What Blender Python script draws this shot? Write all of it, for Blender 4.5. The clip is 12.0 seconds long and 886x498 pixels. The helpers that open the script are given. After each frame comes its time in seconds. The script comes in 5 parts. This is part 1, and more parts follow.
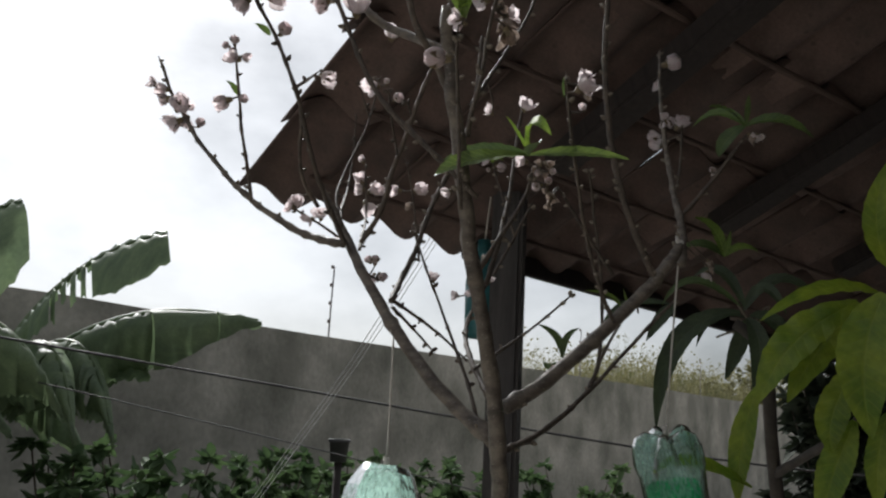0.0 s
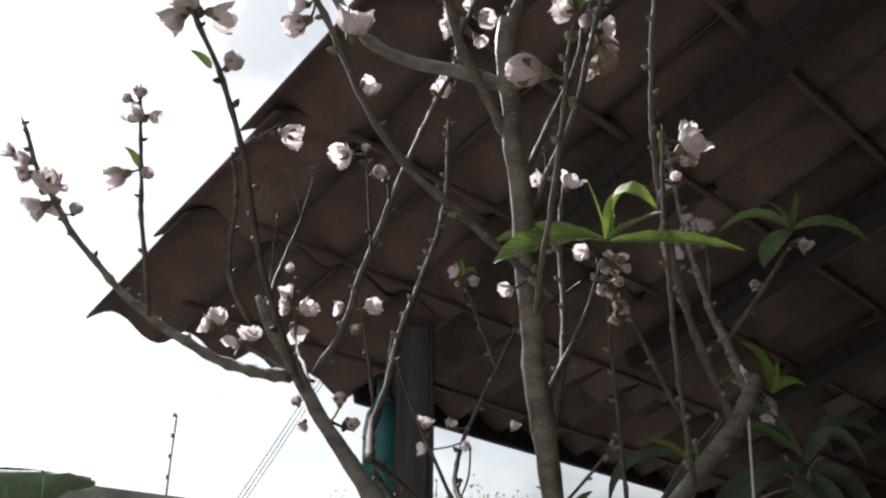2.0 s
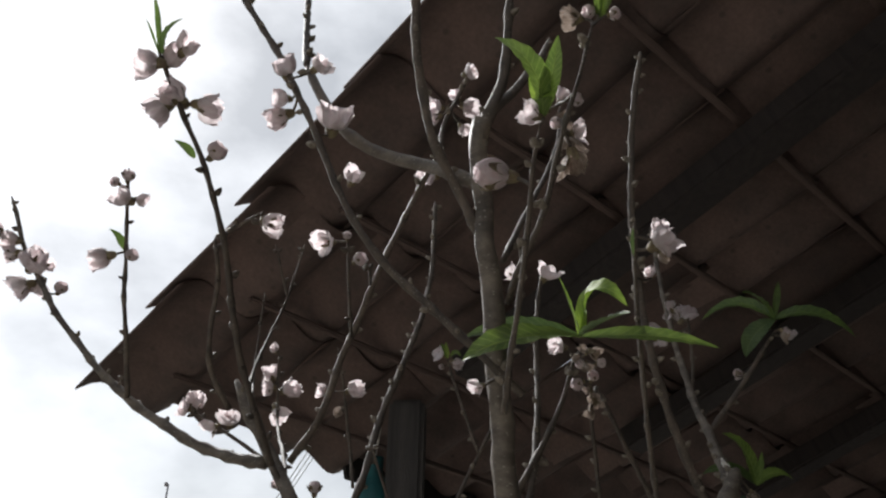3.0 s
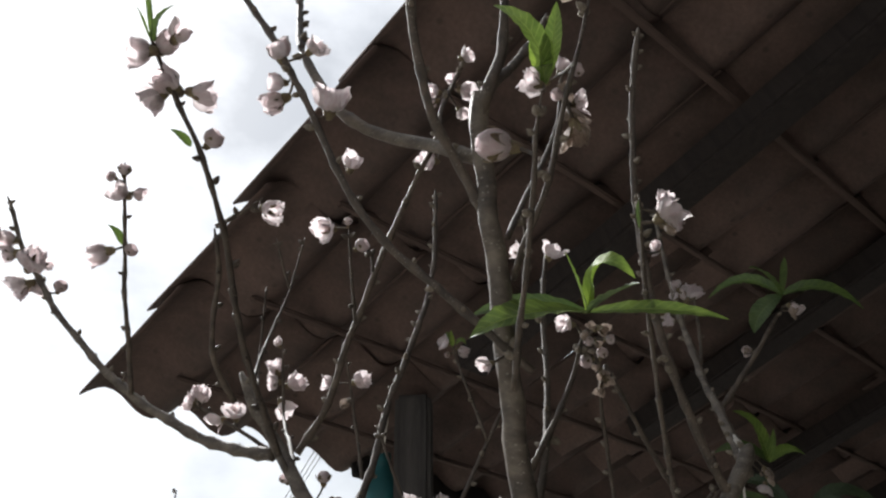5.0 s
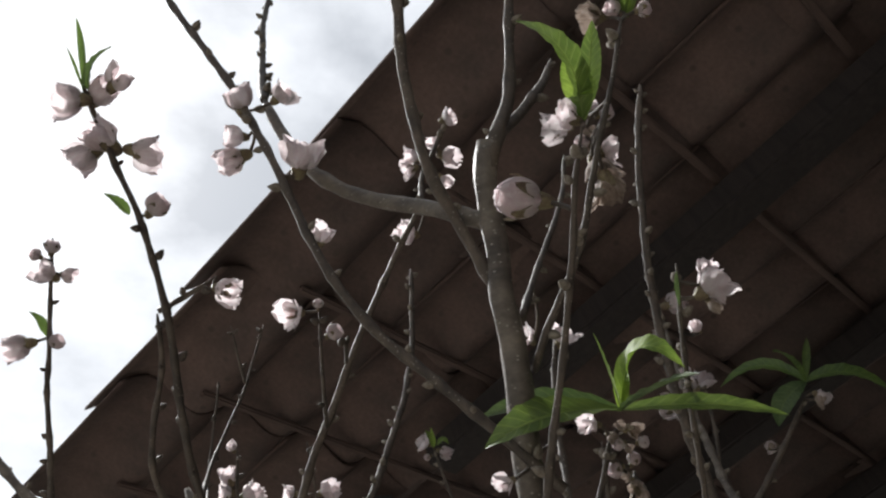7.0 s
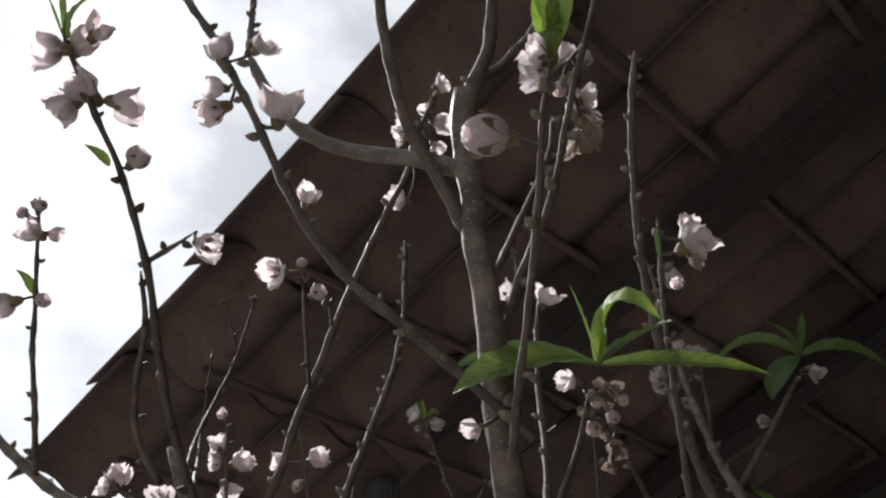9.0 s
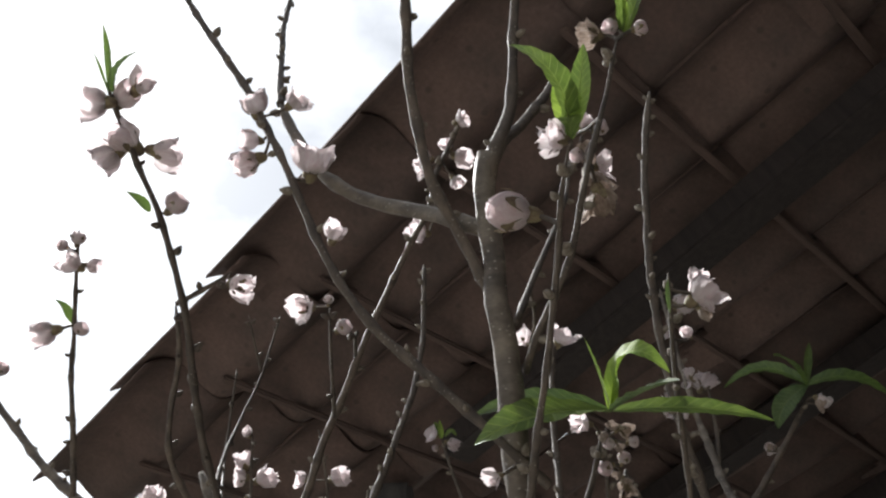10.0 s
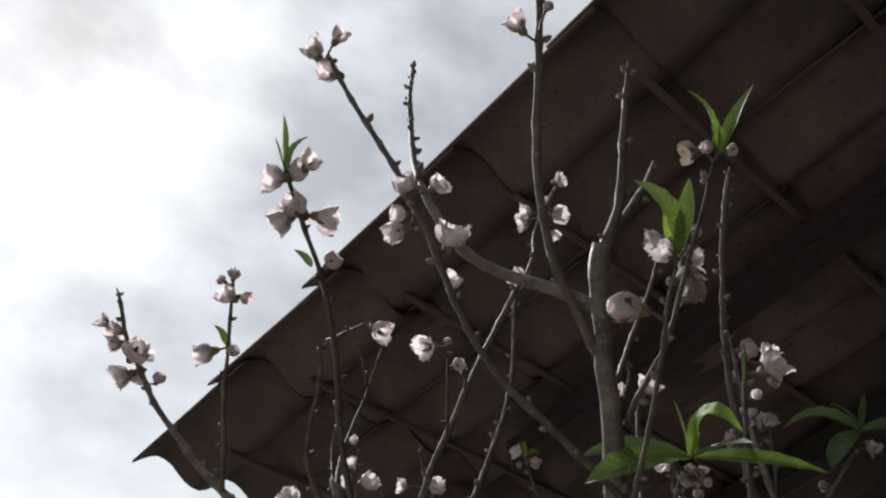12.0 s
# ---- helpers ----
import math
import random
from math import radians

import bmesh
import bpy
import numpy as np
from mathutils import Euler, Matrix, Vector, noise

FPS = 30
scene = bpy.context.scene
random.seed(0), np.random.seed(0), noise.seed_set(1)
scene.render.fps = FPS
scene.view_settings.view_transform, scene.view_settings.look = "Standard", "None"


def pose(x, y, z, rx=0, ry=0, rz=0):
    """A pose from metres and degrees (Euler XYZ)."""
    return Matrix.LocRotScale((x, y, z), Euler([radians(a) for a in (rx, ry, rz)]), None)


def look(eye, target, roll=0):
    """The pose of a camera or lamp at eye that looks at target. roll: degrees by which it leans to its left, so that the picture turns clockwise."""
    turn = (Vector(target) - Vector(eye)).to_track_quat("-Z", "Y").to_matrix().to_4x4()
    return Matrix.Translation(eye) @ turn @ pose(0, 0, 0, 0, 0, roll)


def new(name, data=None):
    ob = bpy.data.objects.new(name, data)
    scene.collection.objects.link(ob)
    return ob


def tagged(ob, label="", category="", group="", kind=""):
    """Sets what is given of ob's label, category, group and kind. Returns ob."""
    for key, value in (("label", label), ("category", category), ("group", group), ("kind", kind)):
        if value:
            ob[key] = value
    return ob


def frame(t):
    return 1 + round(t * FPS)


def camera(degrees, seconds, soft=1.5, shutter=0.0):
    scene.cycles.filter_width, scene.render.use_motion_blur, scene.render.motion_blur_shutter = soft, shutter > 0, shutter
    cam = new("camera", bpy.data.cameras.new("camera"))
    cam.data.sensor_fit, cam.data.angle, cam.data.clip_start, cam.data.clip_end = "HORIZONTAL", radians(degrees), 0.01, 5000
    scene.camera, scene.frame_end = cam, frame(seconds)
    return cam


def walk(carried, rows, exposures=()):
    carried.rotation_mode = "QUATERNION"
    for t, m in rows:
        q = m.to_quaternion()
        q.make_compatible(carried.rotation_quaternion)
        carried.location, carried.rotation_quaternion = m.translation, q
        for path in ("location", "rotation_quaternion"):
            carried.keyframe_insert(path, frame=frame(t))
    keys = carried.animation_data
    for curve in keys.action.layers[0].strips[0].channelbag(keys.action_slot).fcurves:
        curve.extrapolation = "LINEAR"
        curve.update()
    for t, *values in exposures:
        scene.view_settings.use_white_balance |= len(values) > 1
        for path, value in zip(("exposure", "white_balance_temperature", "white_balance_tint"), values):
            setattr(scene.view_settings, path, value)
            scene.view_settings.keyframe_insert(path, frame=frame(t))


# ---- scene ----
# ---- camera ----
cam = camera(54.5, 12.0, soft=2.3)
PATH = [
    (0.0, 0.0000, 0.0000, 1.5000, 101.20, -2.80, -54.00),
    (0.5, 0.0982, 0.0835, 1.5118, 102.70, -2.69, -55.18),
    (1.0, 0.1401, 0.1883, 1.5318, 106.18, -1.82, -58.58),
    (1.5, 0.1512, 0.2639, 1.5306, 109.60, -0.55, -62.80),
    (2.0, 0.1568, 0.2710, 1.5406, 111.16, -0.46, -64.20),
    (2.5, 0.1570, 0.2601, 1.5486, 114.85, -0.82, -64.20),
    (3.0, 0.1550, 0.2504, 1.5548, 115.65, -1.27, -64.45),
    (3.2, 0.1542, 0.2494, 1.5561, 116.12, -1.27, -64.50),
    (4.8, 0.1575, 0.2527, 1.5514, 116.59, 0.16, -63.72),
    (5.0, 0.1657, 0.2582, 1.5470, 115.56, 0.46, -63.64),
    (5.5, 0.1847, 0.2748, 1.5366, 114.80, 1.03, -63.71),
    (6.0, 0.2263, 0.3002, 1.5586, 114.91, 1.61, -64.25),
    (6.5, 0.2360, 0.3225, 1.5899, 117.69, 2.44, -65.64),
    (7.0, 0.2405, 0.3200, 1.5908, 121.34, 2.50, -65.96),
    (7.2, 0.2454, 0.3279, 1.5858, 121.70, 2.12, -66.11),
    (8.8, 0.2537, 0.3196, 1.5796, 121.19, 1.69, -65.43),
    (9.0, 0.2630, 0.3101, 1.5743, 120.90, 1.40, -65.63),
    (9.5, 0.2737, 0.3027, 1.5631, 119.11, 0.83, -65.89),
    (10.0, 0.2248, 0.2981, 1.5865, 120.59, 0.51, -65.13),
    (10.5, 0.1773, 0.3007, 1.5955, 122.59, -1.53, -63.26),
    (11.0, 0.1100, 0.2843, 1.5828, 122.02, -2.39, -62.90),
    (11.5, 0.0862, 0.2725, 1.5788, 121.41, -3.46, -63.18),
    (12.0, 0.0972, 0.2874, 1.5704, 120.20, -3.62, -63.38),
]
EXPOSURES = [(0.0, 0.40), (0.5, 0.45), (1.0, 0.55), (1.5, 0.95), (2.0, 0.90), (2.5, 0.43), (3.0, 0.51), (4.8, 0.57), (5.0, 0.75), (5.5, 1.15), (6.0, 1.35), (6.5, 1.25),
             (7.0, 0.65), (7.2, 0.65), (8.8, 0.55), (9.0, 0.63), (9.3, 1.15), (9.5, 1.45), (9.8, 1.35), (10.2, 0.55), (10.5, 0.14), (11.0, 0.22), (12.0, 0.30)]
walk(cam, [(t, pose(x, y, z, rx, ry, rz)) for t, x, y, z, rx, ry, rz in PATH], EXPOSURES)

# ---- light ----
SUN_EL, SUN_AZ = 39.0, 59.0            # degrees above the horizon, degrees from +x towards +y
sun_dir = Vector((math.cos(radians(SUN_EL)) * math.cos(radians(SUN_AZ)), math.cos(radians(SUN_EL)) * math.sin(radians(SUN_AZ)), math.sin(radians(SUN_EL))))
sun = new("sun", bpy.data.lights.new("sun", "SUN"))
sun.data.energy, sun.data.angle, sun.data.color = 4.8, radians(11), (1.0, 0.99, 0.985)
sun.matrix_world = look(sun_dir * 30, (0, 0, 0))

world = bpy.data.worlds.new("overcast_sky")
scene.world = world
world.use_nodes = True
wn, wl = world.node_tree.nodes, world.node_tree.links
wn.clear()
w_out, w_bg = wn.new("ShaderNodeOutputWorld"), wn.new("ShaderNodeBackground")
w_co = wn.new("ShaderNodeTexCoord")
w_sky = wn.new("ShaderNodeTexSky")
w_sky.sky_type, w_sky.sun_disc = "NISHITA", False
w_sky.sun_elevation, w_sky.sun_rotation = radians(SUN_EL), radians(90 - SUN_AZ)
w_map = wn.new("ShaderNodeMapping")
w_map.inputs["Scale"].default_value = (1.0, 1.0, 1.7)
w_n1, w_n2 = wn.new("ShaderNodeTexNoise"), wn.new("ShaderNodeTexNoise")
w_n1.inputs["Scale"].default_value, w_n1.inputs["Detail"].default_value, w_n1.inputs["Roughness"].default_value = 5.0, 7.0, 0.55
w_n2.inputs["Scale"].default_value, w_n2.inputs["Detail"].default_value = 1.1, 4.0
w_mul = wn.new("ShaderNodeMath")
w_mul.operation = "MULTIPLY_ADD"
w_mul.inputs[1].default_value = 0.55
w_ramp = wn.new("ShaderNodeValToRGB")
w_ramp.color_ramp.elements[0].position, w_ramp.color_ramp.elements[0].color = 0.60, (0.36, 0.38, 0.405, 1)
w_ramp.color_ramp.elements[1].position, w_ramp.color_ramp.elements[1].color = 0.94, (0.92, 0.945, 0.98, 1)
# the cloud layer is brighter around the hidden sun
w_dot = wn.new("ShaderNodeVectorMath")
w_dot.operation = "DOT_PRODUCT"
w_dot.inputs[1].default_value = sun_dir
w_pos = wn.new("ShaderNodeMath")
w_pos.operation, w_pos.inputs[1].default_value = "MAXIMUM", 0.0
w_pow = wn.new("ShaderNodeMath")
w_pow.operation, w_pow.inputs[1].default_value = "POWER", 9.0
w_gain = wn.new("ShaderNodeMath")
w_gain.operation, w_gain.inputs[1].default_value, w_gain.inputs[2].default_value = "MULTIPLY_ADD", 0.62, 0.54
w_cloud = wn.new("ShaderNodeMix")
w_cloud.data_type, w_cloud.blend_type = "RGBA", "MULTIPLY"
w_cloud.inputs["Factor"].default_value = 1.0
w_mix = wn.new("ShaderNodeMix")
w_mix.data_type, w_mix.blend_type = "RGBA", "ADD"
w_mix.inputs["Factor"].default_value = 0.012
wl.new(w_co.outputs["Generated"], w_map.inputs["Vector"])
wl.new(w_map.outputs["Vector"], w_n1.inputs["Vector"])
wl.new(w_map.outputs["Vector"], w_n2.inputs["Vector"])
wl.new(w_n1.outputs["Fac"], w_mul.inputs[0])
wl.new(w_n2.outputs["Fac"], w_mul.inputs[2])
wl.new(w_mul.outputs[0], w_ramp.inputs["Fac"])
wl.new(w_co.outputs["Generated"], w_dot.inputs[0])
wl.new(w_dot.outputs["Value"], w_pos.inputs[0])
wl.new(w_pos.outputs[0], w_pow.inputs[0])
wl.new(w_pow.outputs[0], w_gain.inputs[0])
wl.new(w_ramp.outputs["Color"], w_cloud.inputs[6])
wl.new(w_gain.outputs[0], w_cloud.inputs[7])
wl.new(w_cloud.outputs[2], w_mix.inputs[6])
wl.new(w_sky.outputs["Color"], w_mix.inputs[7])
wl.new(w_mix.outputs[2], w_bg.inputs["Color"])
w_bg.inputs["Strength"].default_value = 1.0
wl.new(w_bg.outputs[0], w_out.inputs["Surface"])


# ---- materials ----
def material(name, base, dark, scale, rough=0.75, bump=0.2, fine=8.0, stretch=(1, 1, 1), vary=0.12, translucent=0.0, metallic=0.0, spots=None, coords="Object", veins=0.0):
    """A two-scale procedural surface: base and dark colours mixed by broad noise, fine grain on top, bump from the grain."""
    m = bpy.data.materials.new(name)
    m.use_nodes = True
    n, l = m.node_tree.nodes, m.node_tree.links
    bsdf, out = n["Principled BSDF"], n["Material Output"]
    bsdf.inputs["Roughness"].default_value, bsdf.inputs["Metallic"].default_value = rough, metallic
    co, mp = n.new("ShaderNodeTexCoord"), n.new("ShaderNodeMapping")
    mp.inputs["Scale"].default_value = stretch
    l.new(co.outputs[coords], mp.inputs["Vector"])
    broad, grain = n.new("ShaderNodeTexNoise"), n.new("ShaderNodeTexNoise")
    broad.inputs["Scale"].default_value, broad.inputs["Detail"].default_value = scale, 5
    grain.inputs["Scale"].default_value, grain.inputs["Detail"].default_value = scale * fine, 4
    for t in (broad, grain):
        l.new(mp.outputs["Vector"], t.inputs["Vector"])
    ramp = n.new("ShaderNodeValToRGB")
    ramp.color_ramp.elements[0].position, ramp.color_ramp.elements[0].color = 0.32, (*dark, 1)
    ramp.color_ramp.elements[1].position, ramp.color_ramp.elements[1].color = 0.66, (*base, 1)
    l.new(broad.outputs["Fac"], ramp.inputs["Fac"])
    mix = n.new("ShaderNodeMix")
    mix.data_type, mix.blend_type = "RGBA", "OVERLAY"
    mix.inputs["Factor"].default_value = 0.45
    l.new(ramp.outputs["Color"], mix.inputs[6])
    gray = n.new("ShaderNodeRGBToBW")
    l.new(grain.outputs["Color"], gray.inputs[0])
    l.new(gray.outputs[0], mix.inputs[7])
    info, hsv, rng = n.new("ShaderNodeObjectInfo"), n.new("ShaderNodeHueSaturation"), n.new("ShaderNodeMapRange")
    rng.inputs["To Min"].default_value, rng.inputs["To Max"].default_value = 1 - vary, 1 + vary
    l.new(info.outputs["Random"], rng.inputs["Value"])
    l.new(rng.outputs["Result"], hsv.inputs["Value"])
    l.new(mix.outputs[2], hsv.inputs["Color"])
    colour = hsv.outputs["Color"]
    if spots:
        vo, thr, sm = n.new("ShaderNodeTexVoronoi"), n.new("ShaderNodeMapRange"), n.new("ShaderNodeMix")
        vo.inputs["Scale"].default_value = spots[0]
        l.new(mp.outputs["Vector"], vo.inputs["Vector"])
        thr.inputs["From Min"].default_value, thr.inputs["From Max"].default_value = spots[1], spots[1] * 0.55
        l.new(vo.outputs["Distance"], thr.inputs["Value"])
        sm.data_type = "RGBA"
        sm.inputs[7].default_value = (*spots[2], 1)
        l.new(thr.outputs["Result"], sm.inputs["Factor"])
        l.new(colour, sm.inputs[6])
        colour = sm.outputs[2]
    if veins:
        sep, rib, side, both, vm = n.new("ShaderNodeSeparateXYZ"), n.new("ShaderNodeMapRange"), n.new("ShaderNodeMapRange"), n.new("ShaderNodeMath"), n.new("ShaderNodeMix")
        off, across, along, lag, wave = [n.new("ShaderNodeMath") for _ in range(5)]
        l.new(co.outputs["UV"], sep.inputs[0])
        off.operation, off.inputs[1].default_value = "SUBTRACT", 0.5
        across.operation, along.operation, lag.operation, wave.operation, both.operation = "ABSOLUTE", "MULTIPLY", "MULTIPLY_ADD", "SINE", "MAXIMUM"
        along.inputs[1].default_value, lag.inputs[1].default_value = 78.0, -16.0
        l.new(sep.outputs["Y"], off.inputs[0])
        l.new(off.outputs[0], across.inputs[0])
        l.new(sep.outputs["X"], along.inputs[0])
        l.new(across.outputs[0], lag.inputs[0])
        l.new(along.outputs[0], lag.inputs[2])
        l.new(lag.outputs[0], wave.inputs[0])
        rib.inputs["From Min"].default_value, rib.inputs["From Max"].default_value = 0.05, 0.015
        side.inputs["From Min"].default_value, side.inputs["From Max"].default_value, side.inputs["To Max"].default_value = 0.55, 1.0, 0.55
        l.new(across.outputs[0], rib.inputs["Value"])
        l.new(wave.outputs[0], side.inputs["Value"])
        l.new(rib.outputs["Result"], both.inputs[0])
        l.new(side.outputs["Result"], both.inputs[1])
        amount = n.new("ShaderNodeMath")
        amount.operation, amount.inputs[1].default_value = "MULTIPLY", veins
        l.new(both.outputs[0], amount.inputs[0])
        vm.data_type = "RGBA"
        vm.inputs[7].default_value = (base[0] * 1.9 + 0.03, base[1] * 1.7 + 0.03, base[2] * 1.9 + 0.02, 1)
        l.new(amount.outputs[0], vm.inputs["Factor"])
        l.new(colour, vm.inputs[6])
        colour = vm.outputs[2]
        vb = n.new("ShaderNodeBump")
        vb.invert = True
        vb.inputs["Strength"].default_value, vb.inputs["Distance"].default_value = 0.5, 0.0012
        l.new(both.outputs[0], vb.inputs["Height"])
    l.new(colour, bsdf.inputs["Base Color"])
    bp = n.new("ShaderNodeBump")
    if veins:
        l.new(vb.outputs["Normal"], bp.inputs["Normal"])
    bp.inputs["Strength"].default_value, bp.inputs["Distance"].default_value = bump, 0.02 / scale
    l.new(grain.outputs["Fac"], bp.inputs["Height"])
    l.new(bp.outputs["Normal"], bsdf.inputs["Normal"])
    if translucent:
        tr, ms = n.new("ShaderNodeBsdfTranslucent"), n.new("ShaderNodeMixShader")
        ms.inputs["Fac"].default_value = translucent
        l.new(colour, tr.inputs["Color"])
        l.new(bsdf.outputs[0], ms.inputs[1])
        l.new(tr.outputs[0], ms.inputs[2])
        l.new(ms.outputs[0], out.inputs["Surface"])
    return m


BARK = material("peach_bark", (0.152, 0.125, 0.098), (0.048, 0.037, 0.029), 52, 0.62, 0.9, 6, (1, 1, 1.9), 0.08, spots=(210, 0.20, (0.24, 0.22, 0.19)))
TWIG = material("peach_twig", (0.090, 0.068, 0.050), (0.034, 0.025, 0.019), 120, 0.72, 0.9, 5, (1, 1, 0.6), 0.18, spots=(420, 0.18, (0.22, 0.195, 0.16)))
BUDSCALE = material("bud_scale", (0.25, 0.215, 0.165), (0.11, 0.085, 0.065), 3, 0.85, 0.5, 5)
CALYX = material("calyx", (0.20, 0.165, 0.085), (0.10, 0.062, 0.042), 7, 0.65, 0.5, 5)
PETAL = material("petal", (0.775, 0.72, 0.712), (0.665, 0.555, 0.565), 2.6, 0.6, 0.35, 5, (3.5, 4.5, 1.0), vary=0.09, translucent=0.66)
WILTED = material("wilted_petal", (0.46, 0.38, 0.33), (0.22, 0.16, 0.12), 3.5, 0.75, 0.5, 5, (2.5, 3, 1), translucent=0.3)
STAMEN = material("stamen", (0.66, 0.46, 0.44), (0.50, 0.28, 0.26), 9, 0.6, 0.1)
# one peach leaf in three tones, its light and shade put into the colour
LEAF_LIT = material("leaf_lit", (0.140, 0.205, 0.040), (0.082, 0.132, 0.025), 70, 0.42, 0.3, 5, translucent=0.38, veins=0.45)
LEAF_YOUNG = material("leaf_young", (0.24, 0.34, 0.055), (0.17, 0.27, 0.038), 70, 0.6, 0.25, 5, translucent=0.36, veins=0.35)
LEAF_HALF_LIT = material("leaf_half_lit", (0.100, 0.155, 0.034), (0.060, 0.102, 0.022), 70, 0.45, 0.25, 5, translucent=0.38, veins=0.35)
LEAF_SHADED = material("leaf_shaded", (0.078, 0.118, 0.034), (0.045, 0.078, 0.022), 70, 0.45, 0.25, 5, translucent=0.35, veins=0.35)
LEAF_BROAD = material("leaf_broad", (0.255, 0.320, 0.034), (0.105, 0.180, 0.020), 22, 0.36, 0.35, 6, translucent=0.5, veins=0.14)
LEAF_BANANA = material("leaf_banana", (0.150, 0.205, 0.105), (0.085, 0.125, 0.068), 6, 0.5, 0.2, 9, (1, 6, 1), translucent=0.35)
# near-black foliage, with the shade at the eave's end in its colour
LEAF_EAVE_SHADE = material("leaf_eave_shade", (0.022, 0.033, 0.016), (0.012, 0.019, 0.010), 12, 0.85, 0.2, 6, translucent=0.08)
# the sapling's shaded leaves: the shade is painted as a darker green
LEAF_SAPLING_SHADE = material("leaf_sapling_shade", (0.046, 0.070, 0.028), (0.024, 0.038, 0.016), 40, 0.5, 0.25, 6, translucent=0.3, veins=0.15)
LEAF_SHRUB = material("leaf_shrub", (0.085, 0.135, 0.055), (0.04, 0.075, 0.03), 8, 0.8, 0.2, 6, translucent=0.3)
DRYGRASS = material("dry_grass", (0.23, 0.215, 0.11), (0.10, 0.105, 0.05), 3, 0.85, 0.2, 6, translucent=0.25)
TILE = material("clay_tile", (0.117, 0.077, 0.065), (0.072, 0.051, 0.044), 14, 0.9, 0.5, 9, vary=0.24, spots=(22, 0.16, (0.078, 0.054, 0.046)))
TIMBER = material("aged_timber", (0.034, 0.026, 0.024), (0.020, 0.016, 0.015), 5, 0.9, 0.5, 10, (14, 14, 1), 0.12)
BATTEN = material("batten_wood", (0.122, 0.080, 0.066), (0.080, 0.055, 0.047), 5, 0.9, 0.5, 10, (1, 14, 14), 0.15)
POSTWOOD = material("grey_post_wood", (0.062, 0.056, 0.053), (0.032, 0.029, 0.028), 5, 0.85, 0.5, 9, (12, 12, 1), 0.1)
RENDER = material("stained_render", (0.262, 0.250, 0.218), (0.098, 0.098, 0.080), 1.9, 0.92, 0.5, 14, (1, 1, 0.9), 0.04, spots=(1.1, 0.30, (0.13, 0.125, 0.105)))
SHADE_SLAB = material("shade_slab_concrete", (0.036, 0.034, 0.033), (0.022, 0.021, 0.020), 2.0, 0.85, 0.3, 12, vary=0.0)
# plaster of the added walls, dark so they return little light
FILL_CUT_PLASTER = material("fill_cut_plaster", (0.09, 0.085, 0.08), (0.06, 0.058, 0.055), 1.6, 0.9, 0.25, 14, vary=0.03)
# earth colour raised to act as a reflector below the roof
BOUNCE_SOIL = material("bounce_soil", (0.52, 0.49, 0.44), (0.36, 0.34, 0.29), 1.2, 0.95, 0.6, 20, vary=0.0)
METAL = material("galvanised_metal", (0.30, 0.30, 0.31), (0.17, 0.16, 0.16), 25, 0.5, 0.2, 5, metallic=0.7)
CABLE = material("black_cable", (0.045, 0.043, 0.042), (0.025, 0.025, 0.025), 20, 0.75, 0.2)
CORD = material("pale_cord", (0.58, 0.55, 0.50), (0.38, 0.35, 0.31), 200, 0.85, 0.5, 5)
NYLON = material("nylon_line", (0.55, 0.55, 0.54), (0.40, 0.40, 0.40), 60, 0.4, 0.1, translucent=0.3)
TEAL = material("teal_plastic", (0.05, 0.20, 0.21), (0.03, 0.13, 0.14), 8, 0.35, 0.1, 6, translucent=0.25)
GREENFILM = material("green_film", (0.06, 0.52, 0.24), (0.02, 0.30, 0.13), 30, 0.25, 0.5, 6, translucent=0.4)
PORCELAIN = material("insulator", (0.16, 0.13, 0.12), (0.09, 0.07, 0.065), 40, 0.35, 0.1)
SAPBARK = material("sapling_bark", (0.060, 0.050, 0.042), (0.030, 0.025, 0.021), 40, 0.9, 0.8, 6)
BLACKPOT = material("black_pot", (0.06, 0.06, 0.06), (0.035, 0.035, 0.036), 14, 0.8, 0.1)


